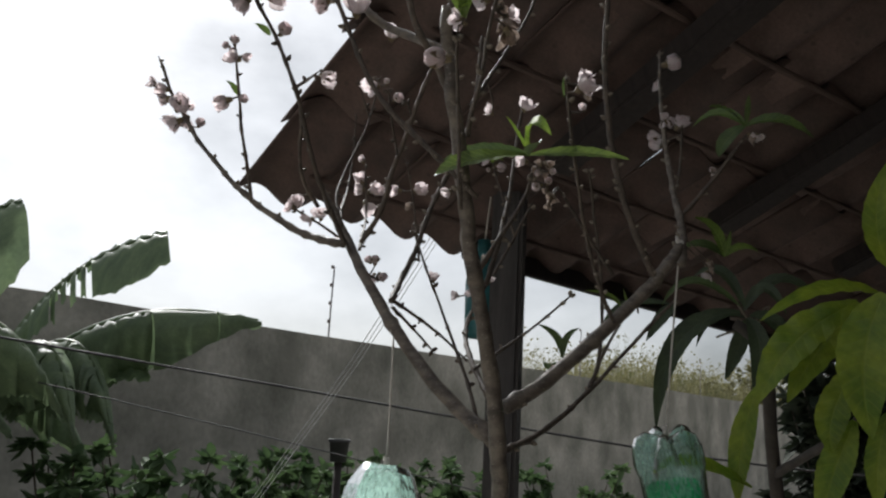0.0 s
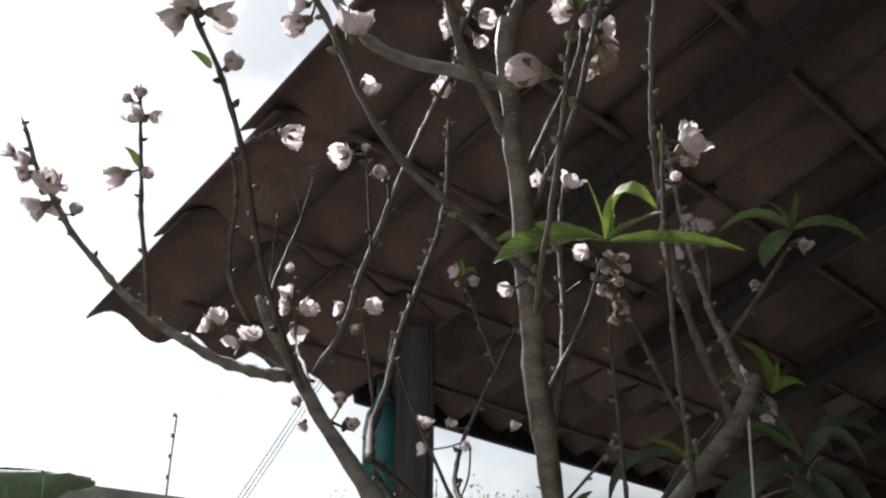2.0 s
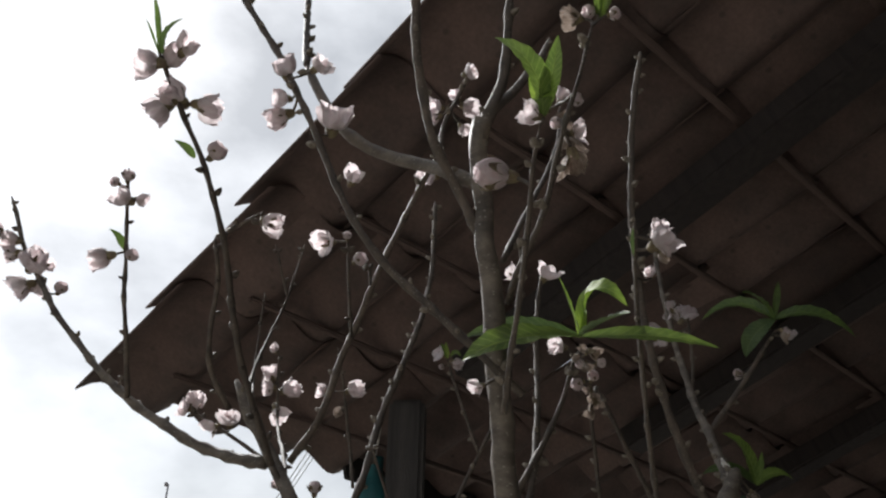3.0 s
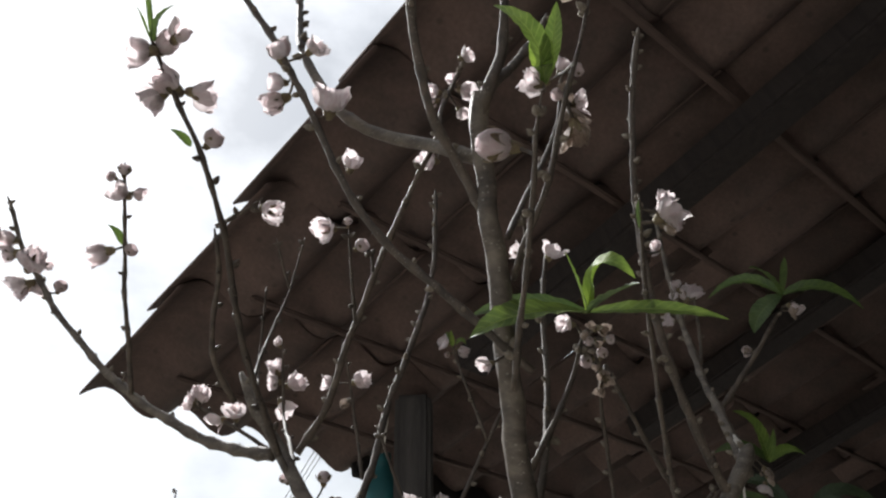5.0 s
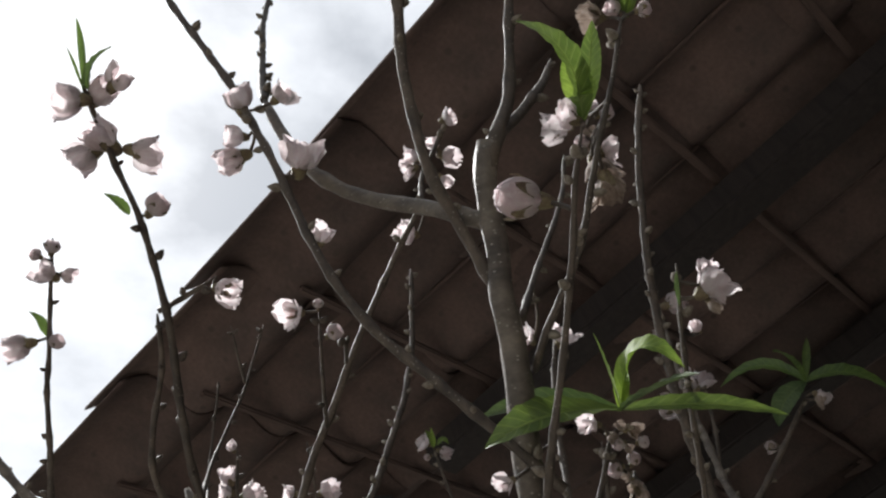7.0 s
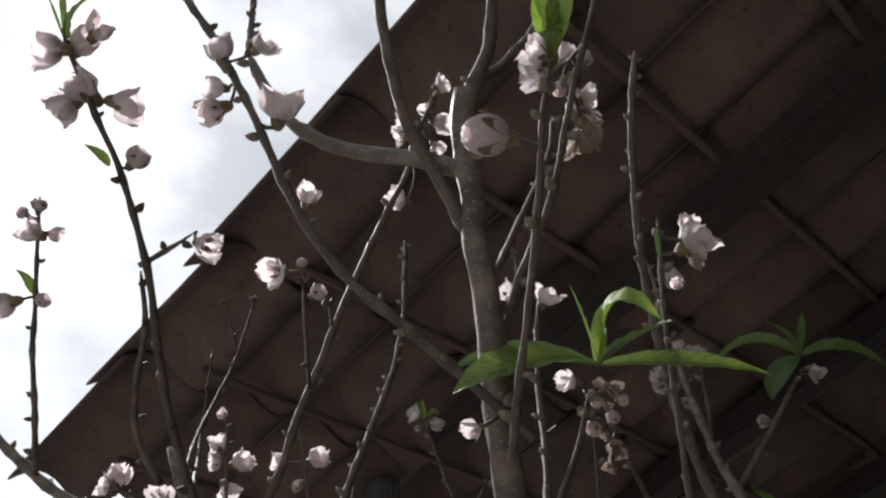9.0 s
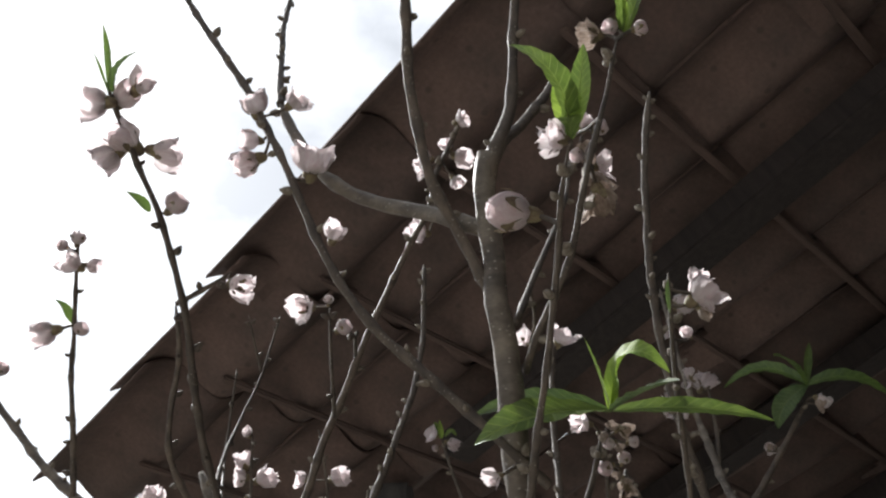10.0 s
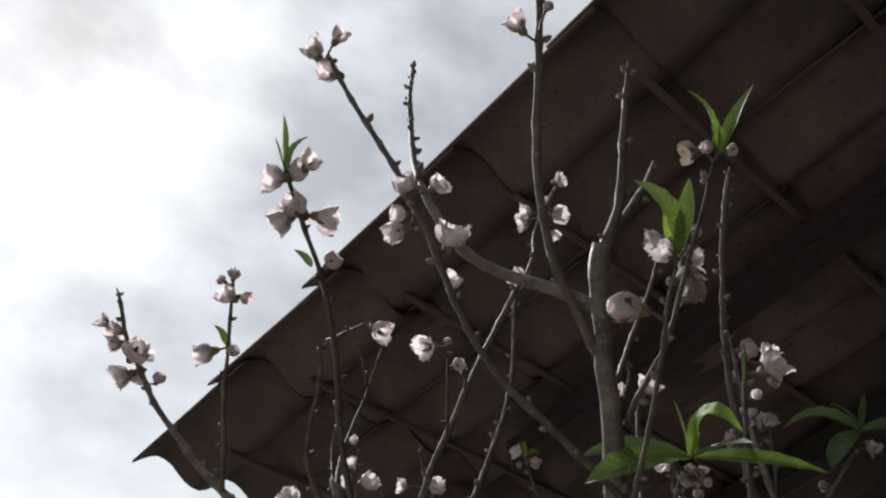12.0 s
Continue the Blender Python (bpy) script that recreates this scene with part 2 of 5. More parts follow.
def pet_plastic():
    """Thin crumpled green bottle plastic: mostly clear, milky in places, with a glossy skin."""
    m = bpy.data.materials.new("green_bottle_plastic")
    m.use_nodes = True
    n, l = m.node_tree.nodes, m.node_tree.links
    out = n["Material Output"]
    n.remove(n["Principled BSDF"])
    clear, milky, gloss = n.new("ShaderNodeBsdfTransparent"), n.new("ShaderNodeBsdfTranslucent"), n.new("ShaderNodeBsdfGlossy")
    clear.inputs["Color"].default_value = (0.80, 0.93, 0.88, 1)
    milky.inputs["Color"].default_value = (0.62, 0.83, 0.76, 1)
    gloss.inputs["Roughness"].default_value = 0.10
    no, mr, bp, fr = n.new("ShaderNodeTexNoise"), n.new("ShaderNodeMapRange"), n.new("ShaderNodeBump"), n.new("ShaderNodeFresnel")
    no.inputs["Scale"].default_value, no.inputs["Detail"].default_value = 26, 4
    mr.inputs["From Min"].default_value, mr.inputs["From Max"].default_value = 0.35, 0.7
    mr.inputs["To Min"].default_value, mr.inputs["To Max"].default_value = 0.16, 0.60
    bp.inputs["Strength"].default_value, bp.inputs["Distance"].default_value = 0.35, 0.003
    fr.inputs["IOR"].default_value = 1.22
    m1, m2 = n.new("ShaderNodeMixShader"), n.new("ShaderNodeMixShader")
    l.new(no.outputs["Fac"], mr.inputs["Value"])
    l.new(no.outputs["Fac"], bp.inputs["Height"])
    l.new(bp.outputs["Normal"], gloss.inputs["Normal"])
    l.new(bp.outputs["Normal"], fr.inputs["Normal"])
    l.new(mr.outputs["Result"], m1.inputs["Fac"])
    l.new(clear.outputs[0], m1.inputs[1])
    l.new(milky.outputs[0], m1.inputs[2])
    l.new(fr.outputs[0], m2.inputs["Fac"])
    l.new(m1.outputs[0], m2.inputs[1])
    l.new(gloss.outputs[0], m2.inputs[2])
    l.new(m2.outputs[0], out.inputs["Surface"])
    return m


PET = pet_plastic()


# ---- mesh helpers ----
def mesh_of(name, verts, faces, mat, smooth=True):
    me = bpy.data.meshes.new(name)
    me.from_pydata([tuple(v) for v in verts], [], faces)
    me.materials.append(mat)
    me.polygons.foreach_set("use_smooth", [smooth] * len(me.polygons))
    me.update()
    return me


def child(name, me, parent, m=None, label=""):
    ob = new(name, me)
    ob.parent = parent
    if m is not None:
        ob.matrix_local = m
    return tagged(ob, label) if label else ob


def thing(name, label, category, group="", kind="", at=(0, 0, 0)):
    ob = new(name)
    ob.location = at
    ob.empty_display_size = 0.05
    return tagged(ob, label, category, group, kind)


def smooth_line(points, step):
    """Catmull-Rom through the points, about step apart."""
    p = [Vector(q) for q in points]
    if len(p) == 2:
        n = max(2, int((p[1] - p[0]).length / step))
        return [p[0].lerp(p[1], i / n) for i in range(n + 1)]
    p = [p[0] * 2 - p[1]] + p + [p[-1] * 2 - p[-2]]
    out = []
    for i in range(1, len(p) - 2):
        a, b, c, d = p[i - 1:i + 3]
        n = max(2, int((c - b).length / step))
        for k in range(n):
            t = k / n
            out.append(0.5 * ((2 * b) + (c - a) * t + (2 * a - 5 * b + 4 * c - d) * t * t + (3 * b - a - 3 * c + d) * t ** 3))
    return out + [p[-2]]


def tube(line, radii, sides, rough=0.0, seed=0.0):
    """Vertices and faces of a closed tube along a line."""
    verts, faces = [], []
    up = Vector((0.31, 0.17, 0.93)).normalized()
    side = None
    for i, q in enumerate(line):
        tan = (line[min(i + 1, len(line) - 1)] - line[max(i - 1, 0)]).normalized()
        side = (side - tan * side.dot(tan)).normalized() if side is not None else tan.cross(up if abs(tan.dot(up)) < 0.95 else Vector((1, 0, 0))).normalized()
        bi = tan.cross(side)
        for k in range(sides):
            a = 2 * math.pi * k / sides
            r = radii[i]
            if rough:
                r *= 1 + rough * noise.noise((q.x * 140 + seed, q.y * 140 + k * 1.7, q.z * 140))
            verts.append(q + (side * math.cos(a) + bi * math.sin(a)) * r)
    n = len(line)
    for i in range(n - 1):
        for k in range(sides):
            j = (k + 1) % sides
            faces.append((i * sides + k, i * sides + j, (i + 1) * sides + j, (i + 1) * sides + k))
    faces.append(tuple(range(sides))[::-1])
    faces.append(tuple(range((n - 1) * sides, n * sides)))
    return verts, faces


def box_mesh(name, sx, sy, sz, mat, bevel=0.006, wobble=0.0):
    """A bevelled block with its base at z = 0, centred in x and y."""
    bm = bmesh.new()
    bmesh.ops.create_cube(bm, size=1.0)
    for v in bm.verts:
        v.co = Vector((v.co.x * sx, v.co.y * sy, (v.co.z + 0.5) * sz))
    if bevel:
        bmesh.ops.bevel(bm, geom=bm.edges[:], offset=bevel, segments=2, affect="EDGES")
    if wobble:
        for v in bm.verts:
            v.co += noise.noise_vector(v.co * 3) * wobble
    me = bpy.data.meshes.new(name)
    bm.to_mesh(me)
    bm.free()
    me.materials.append(mat)
    return me


def lathe(name, profile, sides, mat, lobes=0, lobe_depth=0.0, crumple=0.0):
    """A turned shape from (radius, z, lobe weight) rows."""
    verts, faces = [], []
    for r, z, w in profile:
        for k in range(sides):
            a = 2 * math.pi * k / sides
            rr = r * (1 + lobe_depth * w * math.cos(lobes * a)) if lobes else r
            zz = z + (lobe_depth * w * 0.026 * math.cos(lobes * a) if lobes else 0)
            q = Vector((rr * math.cos(a), rr * math.sin(a), zz))
            verts.append(q + noise.noise_vector(q * 38) * crumple * min(1.0, r / 0.02) if crumple else q)
    for i in range(len(profile) - 1):
        for k in range(sides):
            j = (k + 1) % sides
            faces.append((i * sides + k, i * sides + j, (i + 1) * sides + j, (i + 1) * sides + k))
    return mesh_of(name, verts, faces, mat, crumple == 0)


def aim(at, axis, size=1.0, spin=0.0):
    """A pose whose z axis runs along axis."""
    q = Vector(axis).normalized().to_track_quat("Z", "Y")
    return Matrix.LocRotScale(at, q, (size, size, size)) @ Matrix.Rotation(spin, 4, "Z")


rnd = random.Random(7)

# ---- ground, boundary wall, far growth ----
bm = bmesh.new()
bmesh.ops.create_grid(bm, x_segments=60, y_segments=60, size=1.0)
for v in bm.verts:
    for ax in (0, 1):
        v.co[ax] = math.copysign(abs(v.co[ax]) ** 3 * 600, v.co[ax])
    v.co.z = noise.noise(v.co * 0.6) * 0.04 if v.co.length < 40 else 0
me = bpy.data.meshes.new("ground")
bm.to_mesh(me)
bm.free()
# out of view, so pale only to throw light upward
me.materials.append(BOUNCE_SOIL)
tagged(new("ground", me), "dry trodden yard earth with patchy weeds, paled to bounce light", "ground", kind="structure")

WALL_Y, WALL_TOP = 4.72, 2.10


def boundary_wall():
    """A long rendered wall, thick, with a slightly wavy top, along x."""
    xs = np.linspace(-14, 34, 130)
    verts, faces = [], []
    for x in xs:
        y = WALL_Y + 0.028 * (x - 2.3)
        top = WALL_TOP + 0.010 * noise.noise((x * 1.3, 0, 0)) + 0.006 * noise.noise((x * 6, 3, 0))
        for yy, zz in ((0, -0.1), (0, top), (0.16, top), (0.16, -0.1)):
            verts.append((x, y + yy, zz))
    for i in range(len(xs) - 1):
        for k in range(3):
            faces.append((i * 4 + k, i * 4 + k + 1, i * 4 + 5 + k, i * 4 + 4 + k))
    wall = new("wall_boundary", mesh_of("wall_boundary", verts, faces, RENDER, False))
    tagged(wall, "long grey rendered garden wall streaked with dark stains", "wall", kind="structure")
    return wall


boundary_wall()


def fence_post(x, height):
    """A thin steel post with four insulators on the wall's top, leaning a little."""
    y = WALL_Y + 0.08 + 0.028 * (x - 2.3)
    post = thing("fence_post", "thin steel electric-fence post standing on the wall", "fence post", "fence posts on the wall", at=(x, y, WALL_TOP - 0.01))
    v, f = tube([Vector((0, 0, 0)), Vector((0.004, 0, height * 0.5)), Vector((0.012, 0, height))], [0.0075, 0.007, 0.007], 8)
    child("rod", mesh_of("rod", v, f, METAL), post)
    ins = lathe("insulator", [(0.0, -0.018, 0), (0.016, -0.018, 0), (0.020, -0.006, 0), (0.012, 0.0, 0), (0.020, 0.006, 0), (0.016, 0.018, 0), (0.0, 0.018, 0)], 10, PORCELAIN)
    for k in range(4):
        child("insulator", ins, post, pose(-0.011, 0, height * (0.24 + 0.25 * k)) @ Matrix.Diagonal((0.62, 0.62, 0.8, 1)))
    foot = box_mesh("foot_plate", 0.10, 0.06, 0.012, METAL, 0.003)
    child("foot_plate", foot, post)
    return post


FENCE_X = (0.2, 5.08, 9.75, 14.4)
for x in FENCE_X:
    fence_post(x, 0.60)


def wire(name, label, points, radius, mat, step=0.25, category="cable"):
    v, f = tube(smooth_line(points, step), [radius] * len(smooth_line(points, step)), 6)
    return tagged(new(name, mesh_of(name, v, f, mat)), label, category)


def far_growth(x0, x1, y0, y1, count, low, high, seed):
    """Dry grass and weeds behind the wall: many thin blades and seed heads in one mesh."""
    r = random.Random(seed)
    verts, faces = [], []
    for i in range(count):
        x, y = r.uniform(x0, x1), r.uniform(y0, y1)
        if x < 1.68 * y or r.random() > 0.25 + 0.75 * min(1.0, max(0.0, (x / y - 1.68) / 0.7)):
            continue
        h = low + (high - low) * r.random() ** 1.2 * (0.70 + 0.6 * noise.noise((x * 0.8, y * 0.5, seed)))
        lean = Vector((r.uniform(-0.2, 0.2), r.uniform(-0.2, 0.2), 1)) * h
        a = r.uniform(0, math.pi)
        w = Vector((math.cos(a), math.sin(a), 0)) * r.uniform(0.006, 0.014)
        b = Vector((x, y, 0))
        k = len(verts)
        verts += [b - w, b + w, b + lean * 0.6 + w, b + lean * 0.6 - w, b + lean + Vector((r.uniform(-0.1, 0.1), 0, 0))]
        faces += [(k, k + 1, k + 2, k + 3), (k + 3, k + 2, k + 4)]
        for j in range(r.randint(3, 8)):
            c = b + lean * r.uniform(0.72, 1.0) + Vector((r.uniform(-0.05, 0.05), r.uniform(-0.05, 0.05), 0))
            d = Vector((r.uniform(-1, 1), r.uniform(-1, 1), r.uniform(-0.6, 1))).normalized() * r.uniform(0.02, 0.065)
            e = d.cross(Vector((0.3, 0.5, 0.8))).normalized() * d.length * 0.4
            k = len(verts)
            verts += [c, c + d * 0.5 + e, c + d, c + d * 0.5 - e]
            faces.append((k, k + 1, k + 2, k + 3))
    ob = new("tall_grass", mesh_of("tall_grass", verts, faces, DRYGRASS))
    return tagged(ob, "tall dry grass and weeds growing behind the wall", "grass", kind="stuff")


far_growth(9.4, 34.0, 5.6, 10.5, 7000, 1.9, 3.05, 3)
far_growth(9.0, 20.0, 5.6, 8.5, 9000, 2.1, 3.1, 5)

# ---- the porch roof ----
EAVE = Vector((0.92670, -0.36477, -0.09039)).normalized()
RISE = Vector((-0.31240, -0.88143, 0.35424)).normalized()
OVER = EAVE.cross(-RISE).normalized()
CORNER = Vector((1.409, 1.710, 2.053))
ROOF = Matrix.Translation(CORNER) @ Matrix((EAVE, -RISE, OVER)).transposed().to_4x4()
PITCH, TILE_LEN, LAP = 0.176, 0.395, 0.307
ROW_AT = [LAP * i for i in range(11)]
roof = thing("porch_roof", "low clay-tiled porch roof on dark timbers, weathered", "roof", kind="structure", at=CORNER)
roof.matrix_world = ROOF


def tile_mesh(seed):
    """One clay tile: a channel and a cover roll in one piece, with thickness, slightly warped. x across, y up the slope."""
    r = random.Random(seed)
    nx, ny, th = 12, 3, 0.007
    verts, faces = [], []
    for layer in (0, 1):
        for j in range(ny + 1):
            y = TILE_LEN * j / ny
            flare = 1.0 + 0.05 * (1 - j / ny)
            for i in range(nx + 1):
                u = i / nx
                x = (u - 0.5) * (PITCH + 0.03) * flare + PITCH * 0.5
                s = (u - 0.5) * (PITCH + 0.03) / PITCH + 0.5
                z = 0.026 * math.sin(2 * math.pi * s) + 0.030 - 0.009 * j / ny
                z += r.uniform(-0.0012, 0.0012) + (0 if layer == 0 else -th)
                verts.append((x, -y, z))
    w = nx + 1
    top = (ny + 1) * w
    for j in range(ny):
        for i in range(nx):
            a = j * w + i
            faces.append((a, a + 1, a + w + 1, a + w))
            faces.append((top + a, top + a + w, top + a + w + 1, top + a + 1))
    for i in range(nx):
        faces.append((i, top + i, top + i + 1, i + 1))
        b = ny * w + i
        faces.append((b, b + 1, top + b + 1, top + b))
    for j in range(ny):
        a = j * w
        faces.append((a, a + w, top + a + w, top + a))
        a = j * w + nx
        faces.append((a, top + a, top + a + w, a + w))
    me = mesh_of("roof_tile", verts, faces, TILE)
    return me


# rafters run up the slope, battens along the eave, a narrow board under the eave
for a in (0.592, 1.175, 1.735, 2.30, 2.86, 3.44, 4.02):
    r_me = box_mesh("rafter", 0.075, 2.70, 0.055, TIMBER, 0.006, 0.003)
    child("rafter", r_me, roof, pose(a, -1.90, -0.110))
for k in range(11):
    b_me = box_mesh("batten", 4.57, 0.014, 0.012, BATTEN, 0.003, 0.002)
    child("batten", b_me, roof, pose(2.405, -0.166 - 0.283 * k, -0.0295))
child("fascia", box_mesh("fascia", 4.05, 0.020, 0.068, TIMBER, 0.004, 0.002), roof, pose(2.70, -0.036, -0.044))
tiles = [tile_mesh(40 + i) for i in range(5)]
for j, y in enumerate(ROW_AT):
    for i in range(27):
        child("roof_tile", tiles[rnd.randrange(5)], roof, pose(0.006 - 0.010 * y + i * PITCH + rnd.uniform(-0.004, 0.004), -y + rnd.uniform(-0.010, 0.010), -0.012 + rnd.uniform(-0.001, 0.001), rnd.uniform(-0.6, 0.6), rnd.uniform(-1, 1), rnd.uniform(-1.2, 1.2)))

post = thing("porch_post", "weathered square timber post carrying the porch roof", "post", kind="structure", at=(1.858, 1.168, 0))
child("shaft", box_mesh("shaft", 0.080, 0.080, 2.108, POSTWOOD, 0.009, 0.004), post, pose(0, 0, -0.02, 0, 0, 22))

# plain walls and floor added to close the porch and cut its fill light
# unseen slab, added so less light bounces up to the roof's inner part
slab = new("floor", box_mesh("floor", 4.6, 1.9, 0.10, SHADE_SLAB, 0.01))
slab.matrix_world = pose(3.183, -0.063, -0.02, 0, 0, -21.5)
tagged(slab, "unseen dark concrete floor, added to deepen shade under the porch", "floor", kind="structure")
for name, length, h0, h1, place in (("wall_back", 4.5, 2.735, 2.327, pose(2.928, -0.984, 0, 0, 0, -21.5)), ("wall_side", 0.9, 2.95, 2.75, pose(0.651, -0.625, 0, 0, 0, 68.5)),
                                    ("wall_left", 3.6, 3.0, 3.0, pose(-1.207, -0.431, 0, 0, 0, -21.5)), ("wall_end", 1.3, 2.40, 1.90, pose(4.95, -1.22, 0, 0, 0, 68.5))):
    house = new(name, box_mesh(name, length, 0.16, (h0 + h1) / 2, FILL_CUT_PLASTER, 0.01))
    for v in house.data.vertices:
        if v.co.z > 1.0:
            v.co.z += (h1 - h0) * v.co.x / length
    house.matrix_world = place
    tagged(house, "plain dark plastered wall, added to hold back fill light", "wall", kind="structure")


def leaf_mesh(name, b, m, t, width, mat, fold=0.35, wave=0.06, n=32, facing=(-0.80, -0.25, 0.50), blunt=0.9):
    """A pointed leaf bent along base, middle and tip, folded along its midrib, with a rippled edge and thickness at the rib."""
    b, m, t = Vector(b), Vector(m), Vector(t)
    c = m * 2 - (b + t) * 0.5
    verts, faces = [], []
    face = Vector(facing)
    for i in range(n + 1):
        u = i / n
        p = b * (1 - u) ** 2 + c * 2 * u * (1 - u) + t * u * u
        tan = ((c - b) * (1 - u) + (t - c) * u).normalized()
        side = tan.cross(face)
        side = side.normalized() if side.length > 0.15 else tan.cross(Vector((0, 0, 1))).normalized()
        nor = side.cross(tan)
        w = width * 0.62 * (math.sin(math.pi * min(1, 0.03 + 0.97 * u ** blunt)) ** 0.85 + 0.015)
        for k in (-1, -0.5, 0, 0.5, 1):
            rip = wave * w * math.sin(u * 37 + k * 2) * abs(k)
            tooth = 1 + (0.07 * (u * 21 % 1.0) - 0.035 if abs(k) == 1 else 0.0)
            verts.append(p + side * (k * w * tooth) + nor * (abs(k) * w * fold + rip))
    for i in range(n):
        for k in range(4):
            a = i * 5 + k
            faces.append((a, a + 1, a + 6, a + 5))
    k = len(verts)
    for i in range(n + 1):
        u = i / n
        p = verts[i * 5 + 2]
        r = width * 0.035 * (1 - 0.75 * u)
        tan = ((c - b) * (1 - u) + (t - c) * u).normalized()
        s = tan.cross(face).normalized()
        verts += [p - s * r, p - s.cross(tan) * r * 1.3, p + s * r]
    for i in range(n):
        for j in range(2):
            a = k + i * 3 + j
            faces.append((a, a + 3, a + 4, a + 1))
    me = mesh_of(name, verts, faces, mat)
    uv = me.uv_layers.new(name="blade")
    for lp in me.loops:
        i = lp.vertex_index
        uv.data[lp.index].uv = (i // 5 / n, (i % 5) / 4) if i < k else ((i - k) // 3 / n, 0.5)
    return me


# ---- banana plants and shrubs before the wall ----
def banana_leaf(plant, base, mid, tip, width, seed, droop=0.75, roll=0.0, blunt=False):
    """A torn banana leaf: a thick midrib and strips of blade on both sides that sag."""
    r = random.Random(seed)
    o = plant.location
    b, m, t = Vector(base) - o, Vector(mid) - o, Vector(tip) - o
    c = m * 2 - (b + t) * 0.5
    line = [b * (1 - u) ** 2 + c * 2 * u * (1 - u) + t * u * u for u in np.linspace(0, 1, 25)]
    v, f = tube(line, [0.016 * (1 - 0.8 * i / 24) + 0.002 for i in range(25)], 6)
    rib = child("leaf", mesh_of("leaf", v, f, LEAF_BANANA), plant, label="large torn green banana leaf")
    for sgn in (-1, 1):
        verts, faces = [], []
        u = 0.12
        while u < 0.985:
            step, tear = r.uniform(0.04, 0.24), r.uniform(0.0, 0.005)
            if blunt:
                shred = 0.44 < u < 0.66
                step, tear = (0.045, 0.022) if shred else (1.0 if u >= 0.66 else r.uniform(0.06, 0.12), 0.003)
            reach = r.uniform(0.84, 1.08) * (0.8 if blunt and 0.44 < u < 0.66 else 1.0)
            u2 = min(u + step, 1.0)
            rows, cols, sag = 6 if step < 0.5 else 14, 5, droop + r.uniform(-0.25, 0.3)
            k = len(verts)
            for i in range(rows + 1):
                uu = u + (u2 - tear - u) * i / rows
                p = b * (1 - uu) ** 2 + c * 2 * uu * (1 - uu) + t * uu * uu
                tan = ((c - b) * (1 - uu) + (t - c) * uu).normalized()
                out = Matrix.Rotation(roll, 3, tan) @ (tan.cross(Vector((0, 0, 1))).normalized() * sgn)
                w = width * (math.sin(math.pi * min(1, uu * 0.93 + 0.03)) ** 0.55) * min(1.0, (1.02 - uu) / 0.42) ** 0.7
                if blunt:
                    w = width * reach * min(1.0, 0.34 + 0.72 * uu) * (1.0 if sgn > 0 else 0.45) * (1 - 0.45 * max(0.0, uu - 0.8) / 0.2)
                for j in range(cols + 1):
                    s = j / cols
                    ang = sag * s * 1.15
                    d = (out * math.cos(ang) + Vector((0, 0, -1)) * math.sin(ang) + tan * 0.18 * s)
                    verts.append(p + d * (w * s * (1 + 0.16 * noise.noise((uu * 22, seed, s)) * s)) + Vector((0, 0, 0.02 * math.sin(s * math.pi) + 0.008 * math.sin(uu * 180))))
            for i in range(rows):
                for j in range(cols):
                    a = k + i * (cols + 1) + j
                    faces.append((a, a + 1, a + cols + 2, a + cols + 1))
            u = u2
        child("blade", mesh_of("blade", verts, faces, LEAF_BANANA), rib)


def banana_plant(at, height, seed):
    plant = thing("banana_plant", "banana plant with large torn green leaves before the wall", "banana plant", "banana plants", at=at)
    line = [Vector((0.02 * math.sin(i), 0.015 * i, height * i / 8)) for i in range(9)]
    v, f = tube(line, [0.11 - 0.008 * i for i in range(9)], 12, 0.06, seed)
    child("stem", mesh_of("stem", v, f, LEAF_SHRUB), plant)
    return plant


bp1 = banana_plant((1.72, 3.60, 0), 1.45, 1)
banana_leaf(bp1, (1.73, 3.62, 1.40), (1.83, 3.28, 1.93), (2.10, 2.96, 2.19), 0.25, 11, 0.75, 0.55, True)
banana_leaf(bp1, (1.75, 3.60, 1.42), (2.18, 3.36, 1.86), (2.79, 3.12, 1.90), 0.30, 12, 1.35)
banana_leaf(bp1, (1.68, 3.60, 1.40), (1.45, 3.55, 1.75), (1.55, 3.30, 1.20), 0.26, 13, 1.2)
banana_leaf(bp1, (1.75, 3.66, 1.38), (2.0, 3.70, 1.62), (2.30, 3.55, 1.15), 0.24, 14, 1.25)
banana_leaf(bp1, (1.75, 3.60, 1.40), (1.97, 3.36, 1.74), (2.06, 3.10, 1.32), 0.27, 18, 1.3)
banana_leaf(bp1, (1.74, 3.58, 1.40), (1.82, 3.30, 1.72), (1.86, 3.05, 1.34), 0.25, 19, 1.25)
bp2 = banana_plant((1.02, 3.30, 0), 1.5, 2)
banana_leaf(bp2, (1.02, 3.30, 1.45), (1.18, 3.05, 1.90), (1.44, 2.86, 2.16), 0.34, 15, 0.75, 0.5, True)
banana_leaf(bp2, (1.02, 3.30, 1.45), (1.30, 3.15, 1.66), (1.62, 3.05, 1.36), 0.24, 16, 1.2)
banana_leaf(bp2, (1.00, 3.30, 1.45), (0.80, 3.2, 1.75), (0.75, 2.9, 1.5), 0.24, 17, 1.1)
banana_leaf(bp2, (1.03, 3.28, 1.45), (1.42, 3.10, 1.78), (1.74, 2.95, 1.44), 0.26, 20, 1.25)


